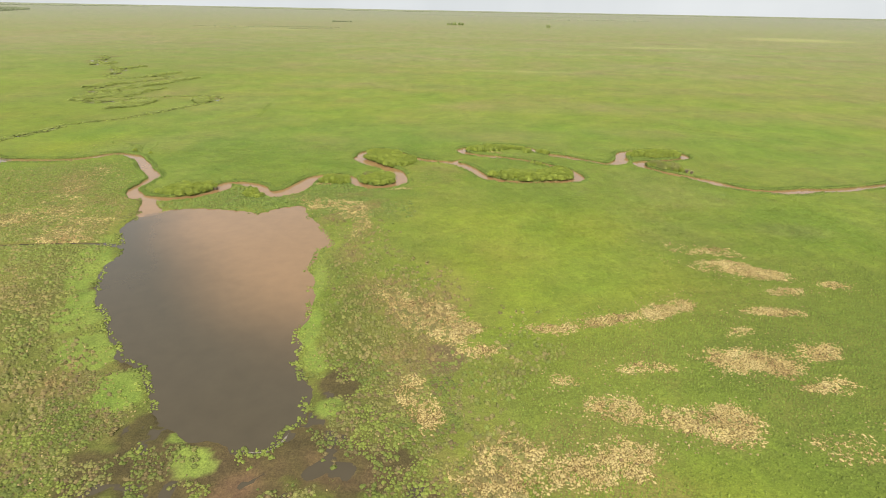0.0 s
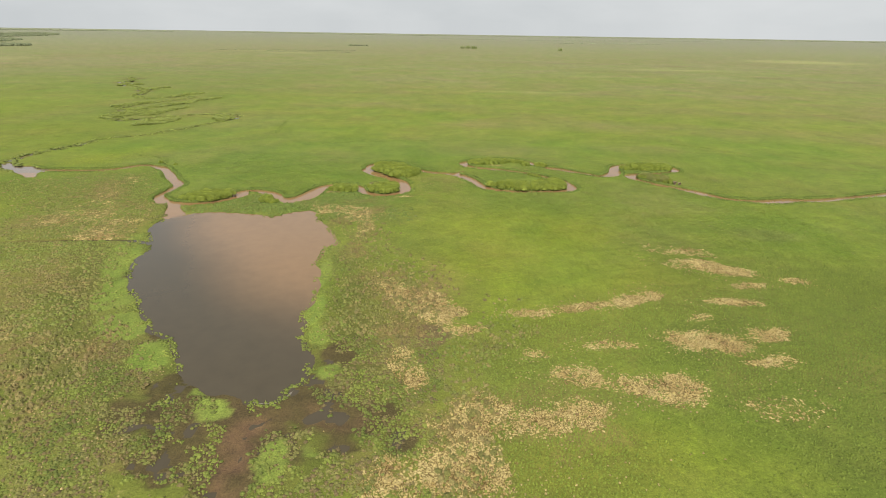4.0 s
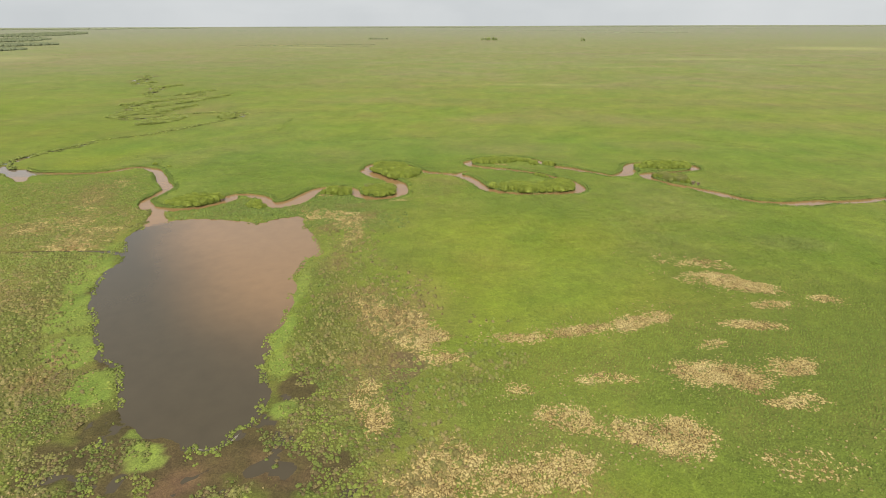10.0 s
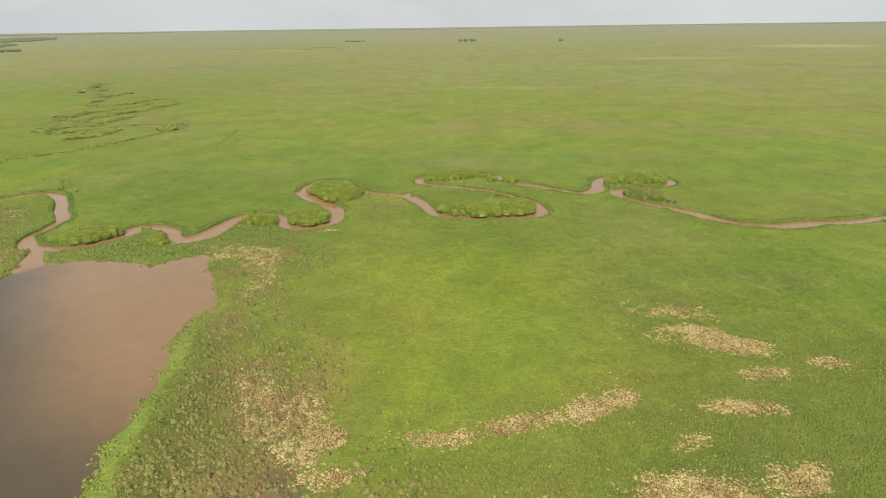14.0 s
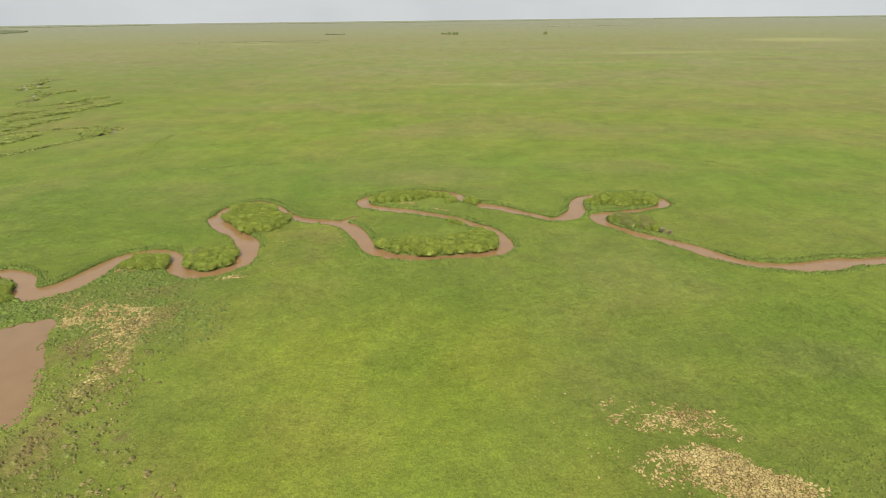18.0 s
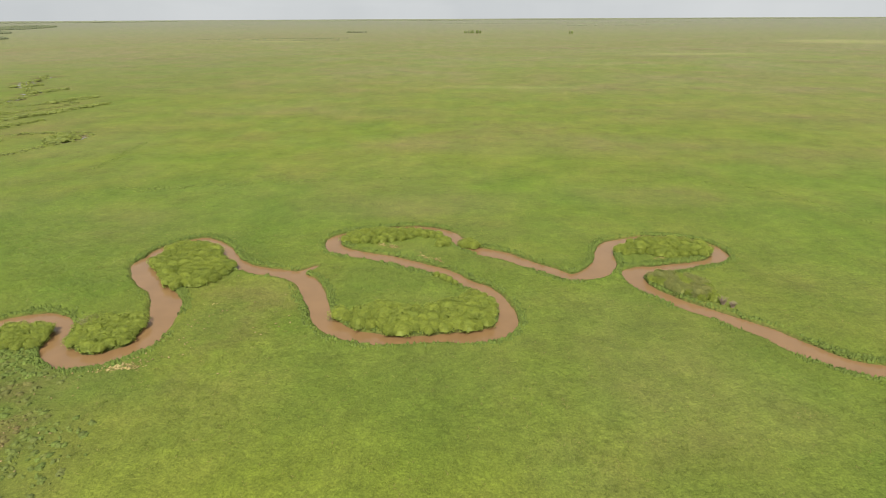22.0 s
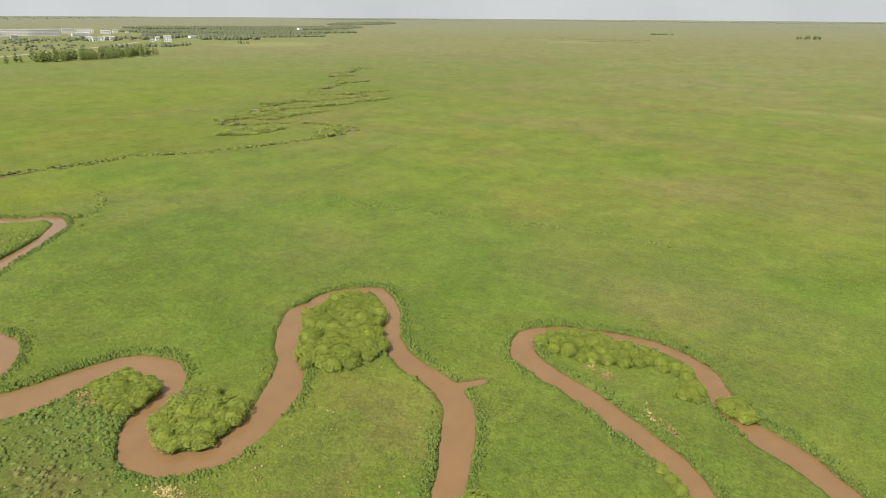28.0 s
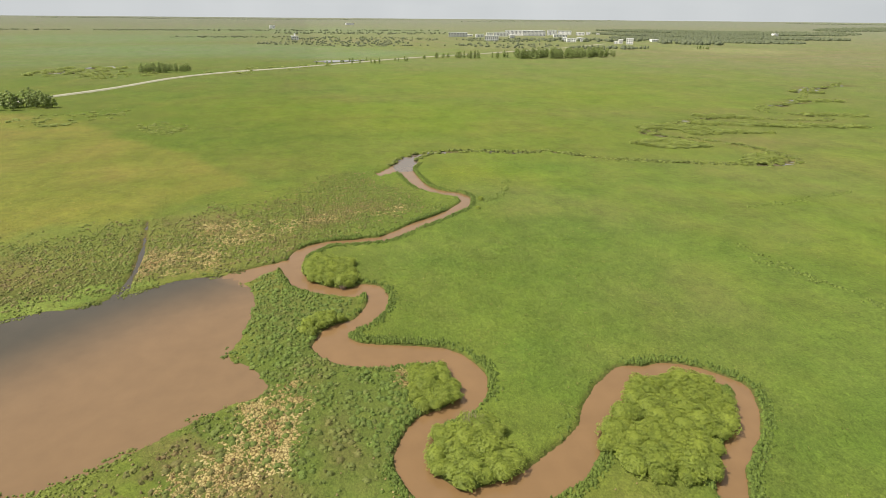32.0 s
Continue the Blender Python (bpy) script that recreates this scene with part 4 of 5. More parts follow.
def tussocks(name, px, py, pz, radius, height, colours, label, category="plants", leaves=6):
    """Low rounded clumps with a ragged rim and some leaves standing out, all in one mesh."""
    n, k = len(px), 6
    a = (np.arange(k) * 2 * math.pi / k)[None] + rng.uniform(0, 1.05, (n, 1))
    v = np.empty((n, 1 + 2 * k + 3 * leaves, 3), np.float32)
    nv = np.zeros_like(v)
    v[:, 0] = np.stack([px, py, pz + height], -1)
    nv[:, 0] = (0, 0, 1)
    for ring, (rr, hh, up) in enumerate(((0.58, 0.78, 1.0), (1.0, -0.12, 0.55))):
        r = radius[:, None] * rr * rng.uniform(0.55, 1.35, (n, k))
        sl = slice(1 + ring * k, 1 + (ring + 1) * k)
        v[:, sl, 0], v[:, sl, 1] = px[:, None] + np.cos(a) * r, py[:, None] + np.sin(a) * r
        v[:, sl, 2] = pz[:, None] + height[:, None] * hh * (rng.uniform(0.7, 1.25, (n, k)) if ring == 0 else 1)
        nv[:, sl] = np.stack([np.cos(a), np.sin(a), np.full((n, k), up)], -1)
    i = np.arange(k)
    f = np.concatenate([np.stack([np.zeros(k, int), 1 + i, 1 + (i + 1) % k], -1), np.stack([1 + i, 1 + k + i, 1 + k + (i + 1) % k], -1),
                        np.stack([1 + i, 1 + k + (i + 1) % k, 1 + (i + 1) % k], -1), 1 + 2 * k + np.arange(3 * leaves).reshape(-1, 3)])
    b = rng.uniform(0, 2 * math.pi, (n, leaves))
    r0, r1 = radius[:, None] * rng.uniform(0.1, 0.6, (n, leaves)), radius[:, None] * rng.uniform(0.6, 1.25, (n, leaves))
    w, up = radius[:, None] * rng.uniform(0.14, 0.28, (n, leaves)), height[:, None] * rng.uniform(0.9, 1.5, (n, leaves))
    for c, (rad, side, z) in enumerate(((r0, w, height[:, None] * 0.6), (r0, -w, height[:, None] * 0.6), (r1, 0 * w, up))):
        sl = slice(1 + 2 * k + c, None, 3)
        v[:, sl, 0] = px[:, None] + np.cos(b) * rad - np.sin(b) * side
        v[:, sl, 1] = py[:, None] + np.sin(b) * rad + np.cos(b) * side
        v[:, sl, 2] = pz[:, None] + z
        nv[:, sl] = np.stack([np.cos(b) * 0.5, np.sin(b) * 0.5, np.ones((n, leaves))], -1)
    nv /= np.linalg.norm(nv, axis=-1, keepdims=True)
    m = v.shape[1]
    faces = (f[None] + (np.arange(n) * m)[:, None, None]).reshape(-1, 3)
    c = np.repeat(colours * rng.uniform(0.90, 1.10, (n, 1)), m, axis=0)
    me = quick_mesh(name, v.reshape(-1, 3), faces, tussock_mat, c, True, nv.reshape(-1, 3))
    return tagged(new(name, me), label, category, kind="stuff")


def jittered(x0, x1, y0, y1, gap):
    x, y = np.meshgrid(np.arange(x0, x1, gap), np.arange(y0, y1, gap))
    x = x + (np.arange(x.shape[0]) % 2)[:, None] * gap * 0.5
    return (x + rng.uniform(-0.36, 0.36, x.shape) * gap).ravel(), (y + rng.uniform(-0.36, 0.36, y.shape) * gap).ravel()


# dead reeds, green clumps and water-edge cushions, each where its cover lies
tx, ty = jittered(-140, 100, 18, 200, 0.58)
t_d, t_p = water_distance(tx, ty)
t_dry, t_dark, t_wet = cover(tx, ty)[:3]
t_bed = clump_zone(tx, ty)
t_z = np.maximum(ground_height(tx, ty), WATER_Z)
t_pick = rng.uniform(0, 1, len(tx))
is_dry = (t_d > 0.6) & (t_pick < t_dry * 0.26) & (value_noise(tx, ty, 1.1, 77) > 0.22) & (t_wet < 0.5)
is_lush = ((t_p > -0.7) & (t_p < 3.0) & (ty < 121)) | ((t_p < 26) & (ty < 64) & (tx > -48) & (tx < 3))
is_sedge = (tx + (fbm(tx, ty, 9.0, 98, 3) - 0.5) * 26 > 13) & (ty < 112)
is_green = ~is_sedge & ~is_dry & ~is_lush & (t_d > 0.45) & (t_pick < t_bed * 0.9) & (value_noise(tx, ty, 1.2, 78) > 0.26) & (t_wet < 0.4)


def size_of(m, lo, hi):
    return rng.uniform(lo, hi, int(m.sum()))


x, y = tx[is_dry], ty[is_dry]
c = mix(np.ones((len(x), 3)) * np.array((0.310, 0.248, 0.112)), (0.205, 0.146, 0.062), smooth(0.44, 0.66, fbm(x, y, 4.0, 73, 3)) * 0.9)
c = mix(c, (0.105, 0.070, 0.040), (rng.uniform(0, 1, len(x)) < 0.15) * 0.8)
c = mix(c, (0.090, 0.056, 0.036), t_dark[is_dry] * 0.85)
c = mix(c, (0.110, 0.135, 0.040), (rng.uniform(0, 1, len(x)) < 0.18) * 0.8)
tussocks("dead_reed_stools", x, y, t_z[is_dry], size_of(is_dry, 0.16, 0.30), size_of(is_dry, 0.06, 0.18), c, "flattened dead reed stools with dark gaps", "reeds", 4)
x, y = jittered(-112, 100, 20, 190, 0.44)
keep = (rng.uniform(0, 1, len(x)) < np.clip(cover(x, y)[0], 0, 1) * 0.45) & (water_distance(x, y)[0] > 0.6)
x, y = x[keep], y[keep]
c = mix(np.ones((len(x), 3)) * np.array((0.53, 0.425, 0.220)), (0.34, 0.245, 0.120), smooth(0.42, 0.66, fbm(x, y, 4.0, 75, 3)) * 0.9)
c = mix(c, (0.17, 0.11, 0.07), cover(x, y)[1] * 0.8)
blades("dead_reed_straw", x, y, ground_height(x, y) + 0.04, np.full(len(x), 0.22), np.full(len(x), 0.045), 6, c, 0.30, 2.0, label="bleached dead reed straw lying in drifts", category="reeds")
gx2, gy2 = jittered(-80, 4, 18, 122, 0.40)
g_d, g_p = water_distance(gx2, gy2)
g_dry, g_dark, g_wet, g_lush = cover(gx2, gy2)
edge = (g_p > -0.6) & (g_p < 3.6)
south = (g_p > -0.8) & (g_p < 26) & (gy2 < 64) & (gx2 > -48) & (gx2 < 3)
want = np.maximum(edge * 0.7, south * 0.97) * smooth(0.45, 0.52, fbm(gx2, gy2, 3.0, 81, 4) + 0.09 * (1 - g_wet) + 0.04 * (g_p > 3) - 0.04 * edge)
want = want * (1 - 0.6 * smooth(0.5, 0.9, g_lush)) * (1 - smooth(0.35, 0.75, blots(gx2, gy2, MUD)))
keep = (rng.uniform(0, 1, len(gx2)) < want) & (g_d > -0.6) & (g_dry < 0.5)
x, y, g_lush, g_wet = gx2[keep], gy2[keep], g_lush[keep], g_wet[keep]
m = np.ones(len(x), bool)
mat_d = water_distance(x, y)[1]
c = mix(np.ones((len(x), 3)) * np.array((0.124, 0.148, 0.034)), (0.088, 0.108, 0.028), smooth(0.40, 0.65, fbm(x, y, 5.0, 83, 3)))
c = mix(c, (0.140, 0.168, 0.038), g_lush * (1 - g_wet) * 0.8)
c = mix(c, (0.138, 0.122, 0.052), smooth(0.5, 0.68, fbm(x, y, 3.4, 87, 3)) * smooth(1, 6, mat_d) * 0.7)
c = mix(c, (0.135, 0.098, 0.050), rust(x, y) * rng.uniform(0, 0.9, len(x)))
c = mix(c, (0.108, 0.078, 0.044), (rng.uniform(0, 1, len(x)) < 0.24) * smooth(1, 5, mat_d) * 0.8)
tussocks("water_edge_plants", x, y, np.maximum(ground_height(x, y), WATER_Z), 0.10 + 0.30 * rng.uniform(0, 1, len(x)) ** 1.6, size_of(m, 0.04, 0.20), c, "bright green low plants at the pond edge", "plants")
x, y = tx[is_green], ty[is_green]
c = mix(meadow_colour(x, y) * 1.12, (0.112, 0.146, 0.036), 0.3 + 0.3 * rng.uniform(0, 1, len(x)))
stray = np.maximum(blots(x, y, DRY), blots(x, y, TAWNY)) * (0.5 + fbm(x, y, 6.0, 79, 3))
tan = fbm(x, y, 1.6, 85, 2) + 0.5 * rng.uniform(-0.5, 0.5, len(x))
leafy = ((y > 118) & (x > -74)) * 0.7
c = mix(c, (0.096, 0.136, 0.032), leafy)
c = mix(c, (0.180, 0.135, 0.070), smooth(0.62, 0.90, tan + stray * 0.22) * 0.7 * (1 - leafy))
c = mix(c, (0.118, 0.104, 0.042), smooth(0.60, 0.86, 1 - tan + stray * 0.28) * 0.7 * (1 - leafy))
c = mix(c, (0.150, 0.110, 0.052), rust(x, y) * rng.uniform(0.35, 1.0, len(x)))
tussocks("marsh_clumps", x, y, t_z[is_green], (0.12 + 0.34 * size_of(is_green, 0, 1) ** 1.5) * np.where((y > 118) & (x > -70), 1.3, 1.1), size_of(is_green, 0.16, 0.42) * np.where((x < -60) | (y > 118), 0.68, 1.0), c * np.where(x < -60, 1.02, 0.96)[:, None], "green leafy marsh clumps with dark gaps between", "plants")

# finer sedge between the dead patches, with stray bleached stalks
x, y = jittered(1, 100, 24, 112, 0.42)
keep = (x + (fbm(x, y, 9.0, 98, 3) - 0.5) * 26 > 13) & (rng.uniform(0, 1, len(x)) < clump_zone(x, y) * 0.85) & (rng.uniform(0, 1, len(x)) > cover(x, y)[0] * 1.1)
x, y = x[keep], y[keep]
c = mix(meadow_colour(x, y) * 1.06, (0.108, 0.142, 0.026), 0.3 + 0.3 * rng.uniform(0, 1, len(x)))
m = np.ones(len(x), bool)
tussocks("sedge_tufts", x, y, ground_height(x, y), size_of(m, 0.07, 0.20), size_of(m, 0.10, 0.32), c, "dense dark green sedge in small upright tufts", "sedge", 4)
x, y = jittered(-60, 100, 22, 180, 0.62)
halo = np.maximum(blots(x + 2, y, [(a, b2, rx * 1.4 + 1.0, ry * 1.4 + 1.0, tn, s) for a, b2, rx, ry, tn, s in DRY]), blots(x, y, TAWNY) * 0.42)
halo = halo * smooth(0.45, 0.7, fbm(x, y, 5.0, 97, 4) + 0.1)
keep = (rng.uniform(0, 1, len(x)) < halo * 0.5) & (water_distance(x, y)[0] > 0.8) & (cover(x, y)[2] < 0.3)
x, y = x[keep], y[keep]
c = mix(np.ones((len(x), 3)) * np.array((0.40, 0.315, 0.17)), (0.24, 0.19, 0.085), rng.uniform(0, 1, len(x)))
m = np.ones(len(x), bool)
tussocks("stray_straw", x, y, ground_height(x, y) + 0.08, size_of(m, 0.08, 0.17), size_of(m, 0.05, 0.14), c * 0.72, "bleached dead stalks among the green sedge", "reeds", 3)


def bank_fringe(line, dense, radius, height, name, label, hue=((0.078, 0.118, 0.028), (0.104, 0.144, 0.032))):
    """Taller leafy growth in a narrow belt along the water's edge."""
    tan = np.gradient(line[:, :2], axis=0)
    nrm = np.stack([-tan[:, 1], tan[:, 0]], -1) / np.linalg.norm(tan, axis=1)[:, None]
    n = int(len(line) * dense)
    k = rng.integers(0, len(line), n)
    s = rng.choice((-1.0, 1.0), n)
    off = line[k, 2] + 0.15 + rng.uniform(0, 1, n) ** 1.6 * 1.2
    x, y = line[k, 0] + nrm[k, 0] * s * off, line[k, 1] + nrm[k, 1] * s * off
    x, y = x + rng.normal(0, 0.22, n), y + rng.normal(0, 0.22, n)
    lay = fbm(x, y, 9.0, 95, 3) + 0.07 * np.sign(s) * np.sign(nrm[k, 1])
    keep = (water_distance(x, y)[0] > 0.15) & (rng.uniform(0, 1, n) < smooth(0.30, 0.58, lay))
    x, y = x[keep], y[keep]
    c = mix(mix(np.ones((len(x), 3)) * np.array(hue[0]), hue[1], rng.uniform(0, 1, len(x))), meadow_colour(x, y), 0.45)
    m = np.ones(len(x), bool)
    return tussocks(name, x, y, ground_height(x, y), size_of(m, *radius), size_of(m, *height), c, label, "reeds", 4)


near_stream = np.vstack([spline(s, 0.5) for s in (STREAM_WEST, STREAM_MOUTH, STREAM_POND, STREAM_BEND, STREAM_LOOP, STREAM_BACK, STREAM_EAST, STREAM_LAST, STREAM_END, STREAM_OUT)])
bank_fringe(near_stream, 26.0, (0.10, 0.28), (0.12, 0.44), "bank_reeds", "dark green leafy growth along the stream bank")
bank_fringe(far_line, 3.0, (0.6, 1.1), (0.2, 0.45), "far_bank_reeds", "dark green growth along the far stream", ((0.110, 0.125, 0.038), (0.128, 0.148, 0.042)))
# faint lines of ranker growth on old ditches
OLD_DITCHES = [[(-63.8, 220.9, 0), (-43.2, 224, 0), (-20.7, 229.7, 0), (5.5, 234.8, 0), (29.7, 235.7, 0)], [(-56.9, 218, 0), (-50, 221.4, 0), (-42.2, 223.7, 0), (-35.4, 225.6, 0)],
               [(98.5, 235.6, 0), (109.6, 228.7, 0), (117, 218.1, 0), (123, 201, 0)], [(-89.6, 280.8, 0), (-85.6, 259.2, 0), (-83.6, 241.5, 0)], [(-119.2, 189.8, 0), (-107.2, 183.9, 0), (-102.2, 177.1, 0)]]
bank_fringe(np.vstack([spline(d, 0.7) for d in OLD_DITCHES]), 2.4, (0.25, 0.5), (0.12, 0.30), "ditch_growth", "rank green growth along old ditches", ((0.112, 0.146, 0.032), (0.124, 0.160, 0.034)))


# ---- shrubs and trees ----
def leaf_cloud(name, lumps, per_lump, leaf, mat, squash=0.8, seed=1, core=0.72):
    """A crown of many small leaves over rounded lumps (x, y, z, radius), with a leafy heart inside each lump."""
    g = np.random.default_rng(seed)
    vs, fs, ns, k = [], [], [], 0
    for lx, ly, lz, lr in lumps:
        n = max(6, int(per_lump * lr * lr))
        d = g.normal(size=(n, 3))
        d[:, 2] = np.abs(d[:, 2]) * 0.9 + g.uniform(-0.35, 0.2, n)
        d /= np.linalg.norm(d, axis=1)[:, None]
        r = lr * g.uniform(0.72, 1.12, n)[:, None]
        c = np.array((lx, ly, lz)) + d * r * np.array((1, 1, squash))
        nrm = d + g.normal(size=(n, 3)) * 0.55
        nrm /= np.linalg.norm(nrm, axis=1)[:, None]
        a = np.cross(nrm, g.normal(size=(n, 3)))
        a /= np.linalg.norm(a, axis=1)[:, None]
        b = np.cross(nrm, a)
        s = leaf * g.uniform(0.7, 1.3, n)[:, None]
        q = np.stack([c - a * s, c - b * s * 0.55, c + a * s, c + b * s * 0.55], 1)
        vs.append(q.reshape(-1, 3))
        soft = d * np.array((1, 1, 1.2)) + nrm * 0.55 + np.array((0, 0, 0.35))
        ns.append(np.repeat(soft / np.linalg.norm(soft, axis=1)[:, None], 4, axis=0))
        fs.append(np.arange(n * 4).reshape(-1, 4) + k)
        k += n * 4
        if core:
            u, w = np.meshgrid(np.linspace(0, 2 * math.pi, 9)[:-1], np.linspace(-0.3, 1.5, 5))
            rr = lr * core * g.uniform(0.85, 1.15, u.shape)
            p = np.stack([lx + np.cos(u) * np.cos(w) * rr, ly + np.sin(u) * np.cos(w) * rr, lz + np.sin(w) * rr * squash], -1).reshape(-1, 3)
            i = np.arange(40).reshape(5, 8)
            f = np.stack([i[:-1], np.roll(i[:-1], -1, 1), np.roll(i[1:], -1, 1), i[1:]], -1).reshape(-1, 4) + k
            vs.append(p)
            out = p - np.array((lx, ly, lz))
            ns.append(out / np.linalg.norm(out, axis=1)[:, None])
            fs.append(f)
            k += 40
    return quick_mesh(name, np.vstack(vs), np.vstack(fs), mat, None, True, np.vstack(ns))


def limb_mesh(name, limbs, mat, sides=5):
    """Tapered, bent limbs: each a list of points with radii (x, y, z, r)."""
    bm = bmesh.new()
    for pts in limbs:
        rings = []
        for x, y, z, r in pts:
            rings.append([bm.verts.new((x + math.cos(a) * r, y + math.sin(a) * r, z)) for a in (2 * math.pi * i / sides for i in range(sides))])
        for p, q in zip(rings[:-1], rings[1:]):
            for i in range(sides):
                bm.faces.new((p[i], p[(i + 1) % sides], q[(i + 1) % sides], q[i]))
        bm.faces.new(rings[-1])
    return bm_mesh(name, bm, mat)


def crown_arrays(radius, height, leaves, leaf, seed):
    """A low dome of leaves gathered in many small rounded sprays, over a leafy heart."""
    g = np.random.default_rng(seed)
    sprays = g.normal(size=(130, 3))
    sprays[:, 2] = np.abs(sprays[:, 2]) - 0.15
    sprays /= np.linalg.norm(sprays, axis=1)[:, None]
    reach = g.uniform(0.86, 1.12, 130)
    d = g.normal(size=(leaves, 3))
    d[:, 2] = np.abs(d[:, 2]) * 0.95 - 0.18
    d /= np.linalg.norm(d, axis=1)[:, None]
    near = np.argmax(d @ sprays.T, axis=1)
    c0 = sprays[near]
    gap = np.linalg.norm(d - c0, axis=1)
    r = reach[near] * (1.0 - 1.0 * gap ** 2) * g.uniform(0.9, 1.07, leaves)
    stretch = np.array((radius, radius, height * 0.72))
    lift = np.array((0, 0, height * 0.24))
    # lobed and flat-topped, so that neighbours close into one canopy
    turn = np.arctan2(d[:, 1], d[:, 0])
    lobe = 1 + 0.16 * np.sin(turn * 3 + seed) + 0.10 * np.sin(turn * 5 + seed * 2.3)
    flat = np.stack([d[:, 0] * lobe, d[:, 1] * lobe, np.sign(d[:, 2]) * np.abs(d[:, 2]) ** 0.65], -1)
    c = flat * r[:, None] * stretch + lift
    soft = d * 0.40 + (d - c0) * 2.2 + np.array((0, 0, 1.15))
    soft /= np.linalg.norm(soft, axis=1)[:, None]
    face = soft + g.normal(size=(leaves, 3)) * 0.4
    face /= np.linalg.norm(face, axis=1)[:, None]
    a = np.cross(face, g.normal(size=(leaves, 3)))
    a /= np.linalg.norm(a, axis=1)[:, None]
    b = np.cross(face, a)
    s = leaf * g.uniform(0.7, 1.3, leaves)[:, None]
    q = np.stack([c - a * s, c - b * s * 0.6, c + a * s, c + b * s * 0.6], 1).reshape(-1, 3)
    u, w = np.meshgrid(np.linspace(0, 2 * math.pi, 13)[:-1], np.linspace(-0.25, 1.5, 6))
    core = np.stack([np.cos(u) * np.cos(w), np.sin(u) * np.cos(w), np.sin(w)], -1).reshape(-1, 3)
    heart = core * stretch * (0.88 * g.uniform(0.92, 1.06, (72, 1))) + lift
    i = np.arange(72).reshape(6, 12)
    f = np.stack([i[:-1], np.roll(i[:-1], -1, 1), np.roll(i[1:], -1, 1), i[1:]], -1).reshape(-1, 4) + leaves * 4
    return np.vstack([q, heart]), np.vstack([np.arange(leaves * 4).reshape(-1, 4), f]), np.vstack([np.repeat(soft, 4, axis=0), core * 0.5 + np.array((0, 0, 0.5))])


def bushy_crown(name, radius, height, leaves, leaf, mat, seed):
    v, f, nrm = crown_arrays(radius, height, leaves, leaf, seed)
    return quick_mesh(name, v, f, mat, None, True, nrm)


def joined_shrubs(name, places, mat, label, seed):
    """Many far shrubs in one mesh: rows of x, y, size."""
    g = np.random.default_rng(seed)
    kinds = [crown_arrays(1.5, 1.35, 90, 0.30, s) for s in (1, 2, 3)]
    vs, fs, ns, k = [], [], [], 0
    for x, y, size in places:
        v, f, nrm = kinds[g.integers(3)]
        a = g.uniform(0, 6.28)
        turn = np.array(((math.cos(a), math.sin(a), 0), (-math.sin(a), math.cos(a), 0), (0, 0, 1)))
        vs.append(v @ turn * size * g.uniform(0.8, 1.25, 3) * np.array((1, 1, 0.58)) + np.array((x, y, -0.14 * size)))
        ns.append(nrm @ turn * 0.35 + np.array((0, 0, 0.75)))
        fs.append(f + k)
        k += len(v)
    return tagged(new(name, quick_mesh(name, np.vstack(vs), np.vstack(fs), mat, None, True, np.vstack(ns))), label, "shrubs", kind="stuff")


def ring_of(cx, cy, rx, ry, turn, n, size, g):
    """Random places in a turned ellipse."""
    out = []
    for _ in range(n):
        a, r = g.uniform(0, 6.28), math.sqrt(g.random())
        u, v = math.cos(a) * r * rx, math.sin(a) * r * ry
        c, s = math.cos(radians(turn)), math.sin(radians(turn))
        out.append((cx + u * c - v * s, cy + u * s + v * c, size * g.uniform(0.6, 1.3)))
    return out


def shrub(seed, radius, height, mat, leaf=0.11, leaves=820):
    """A willow shrub: stems fanning from the root and a low bushy crown."""
    g = random.Random(seed)
    top = new("willow_shrub")
    limbs = []
    for i in range(6):
        a, r, z = i * 1.05 + g.uniform(-0.3, 0.3), radius * g.uniform(0.4, 0.75), height * g.uniform(0.4, 0.7)
        limbs.append([(g.uniform(-0.1, 0.1), g.uniform(-0.1, 0.1), -0.25, 0.05), (math.cos(a) * r * 0.45, math.sin(a) * r * 0.45, z * 0.5, 0.035), (math.cos(a) * r, math.sin(a) * r, z, 0.018)])
    part("stems", limb_mesh("stems", limbs, bark_mat), top, "thin brown stems")
    part("crown", bushy_crown("crown", radius, height, leaves, leaf, mat, seed), top)
    return top


def dead_shrub(seed, radius, height):
    g = random.Random(seed)
    top = new("dead_shrub")
    for i in range(5):
        limbs = []
        for j in range(18):
            a, lean = g.uniform(0, 6.28), radius * g.uniform(0.3, 1.0)
            z = height * g.uniform(0.7, 1.0)
            limbs.append([(math.cos(a) * 0.2, math.sin(a) * 0.2, -0.2, 0.026), (math.cos(a + 0.3) * lean * 0.5, math.sin(a + 0.3) * lean * 0.5, z * 0.5, 0.02), (math.cos(a) * lean, math.sin(a) * lean, z, 0.008)])
        part("twig_bundle", limb_mesh("twig_bundle", limbs, twig_mat, 4), top)
    return top


shrub_kinds = [shrub(11, 1.35, 1.5, willow_mat), shrub(12, 1.2, 1.35, willow_mat), shrub(13, 1.5, 1.55, willow_mat), shrub(14, 1.1, 1.25, willow_mat)]
grey_kind = shrub(15, 1.3, 1.5, grey_leaf_mat)


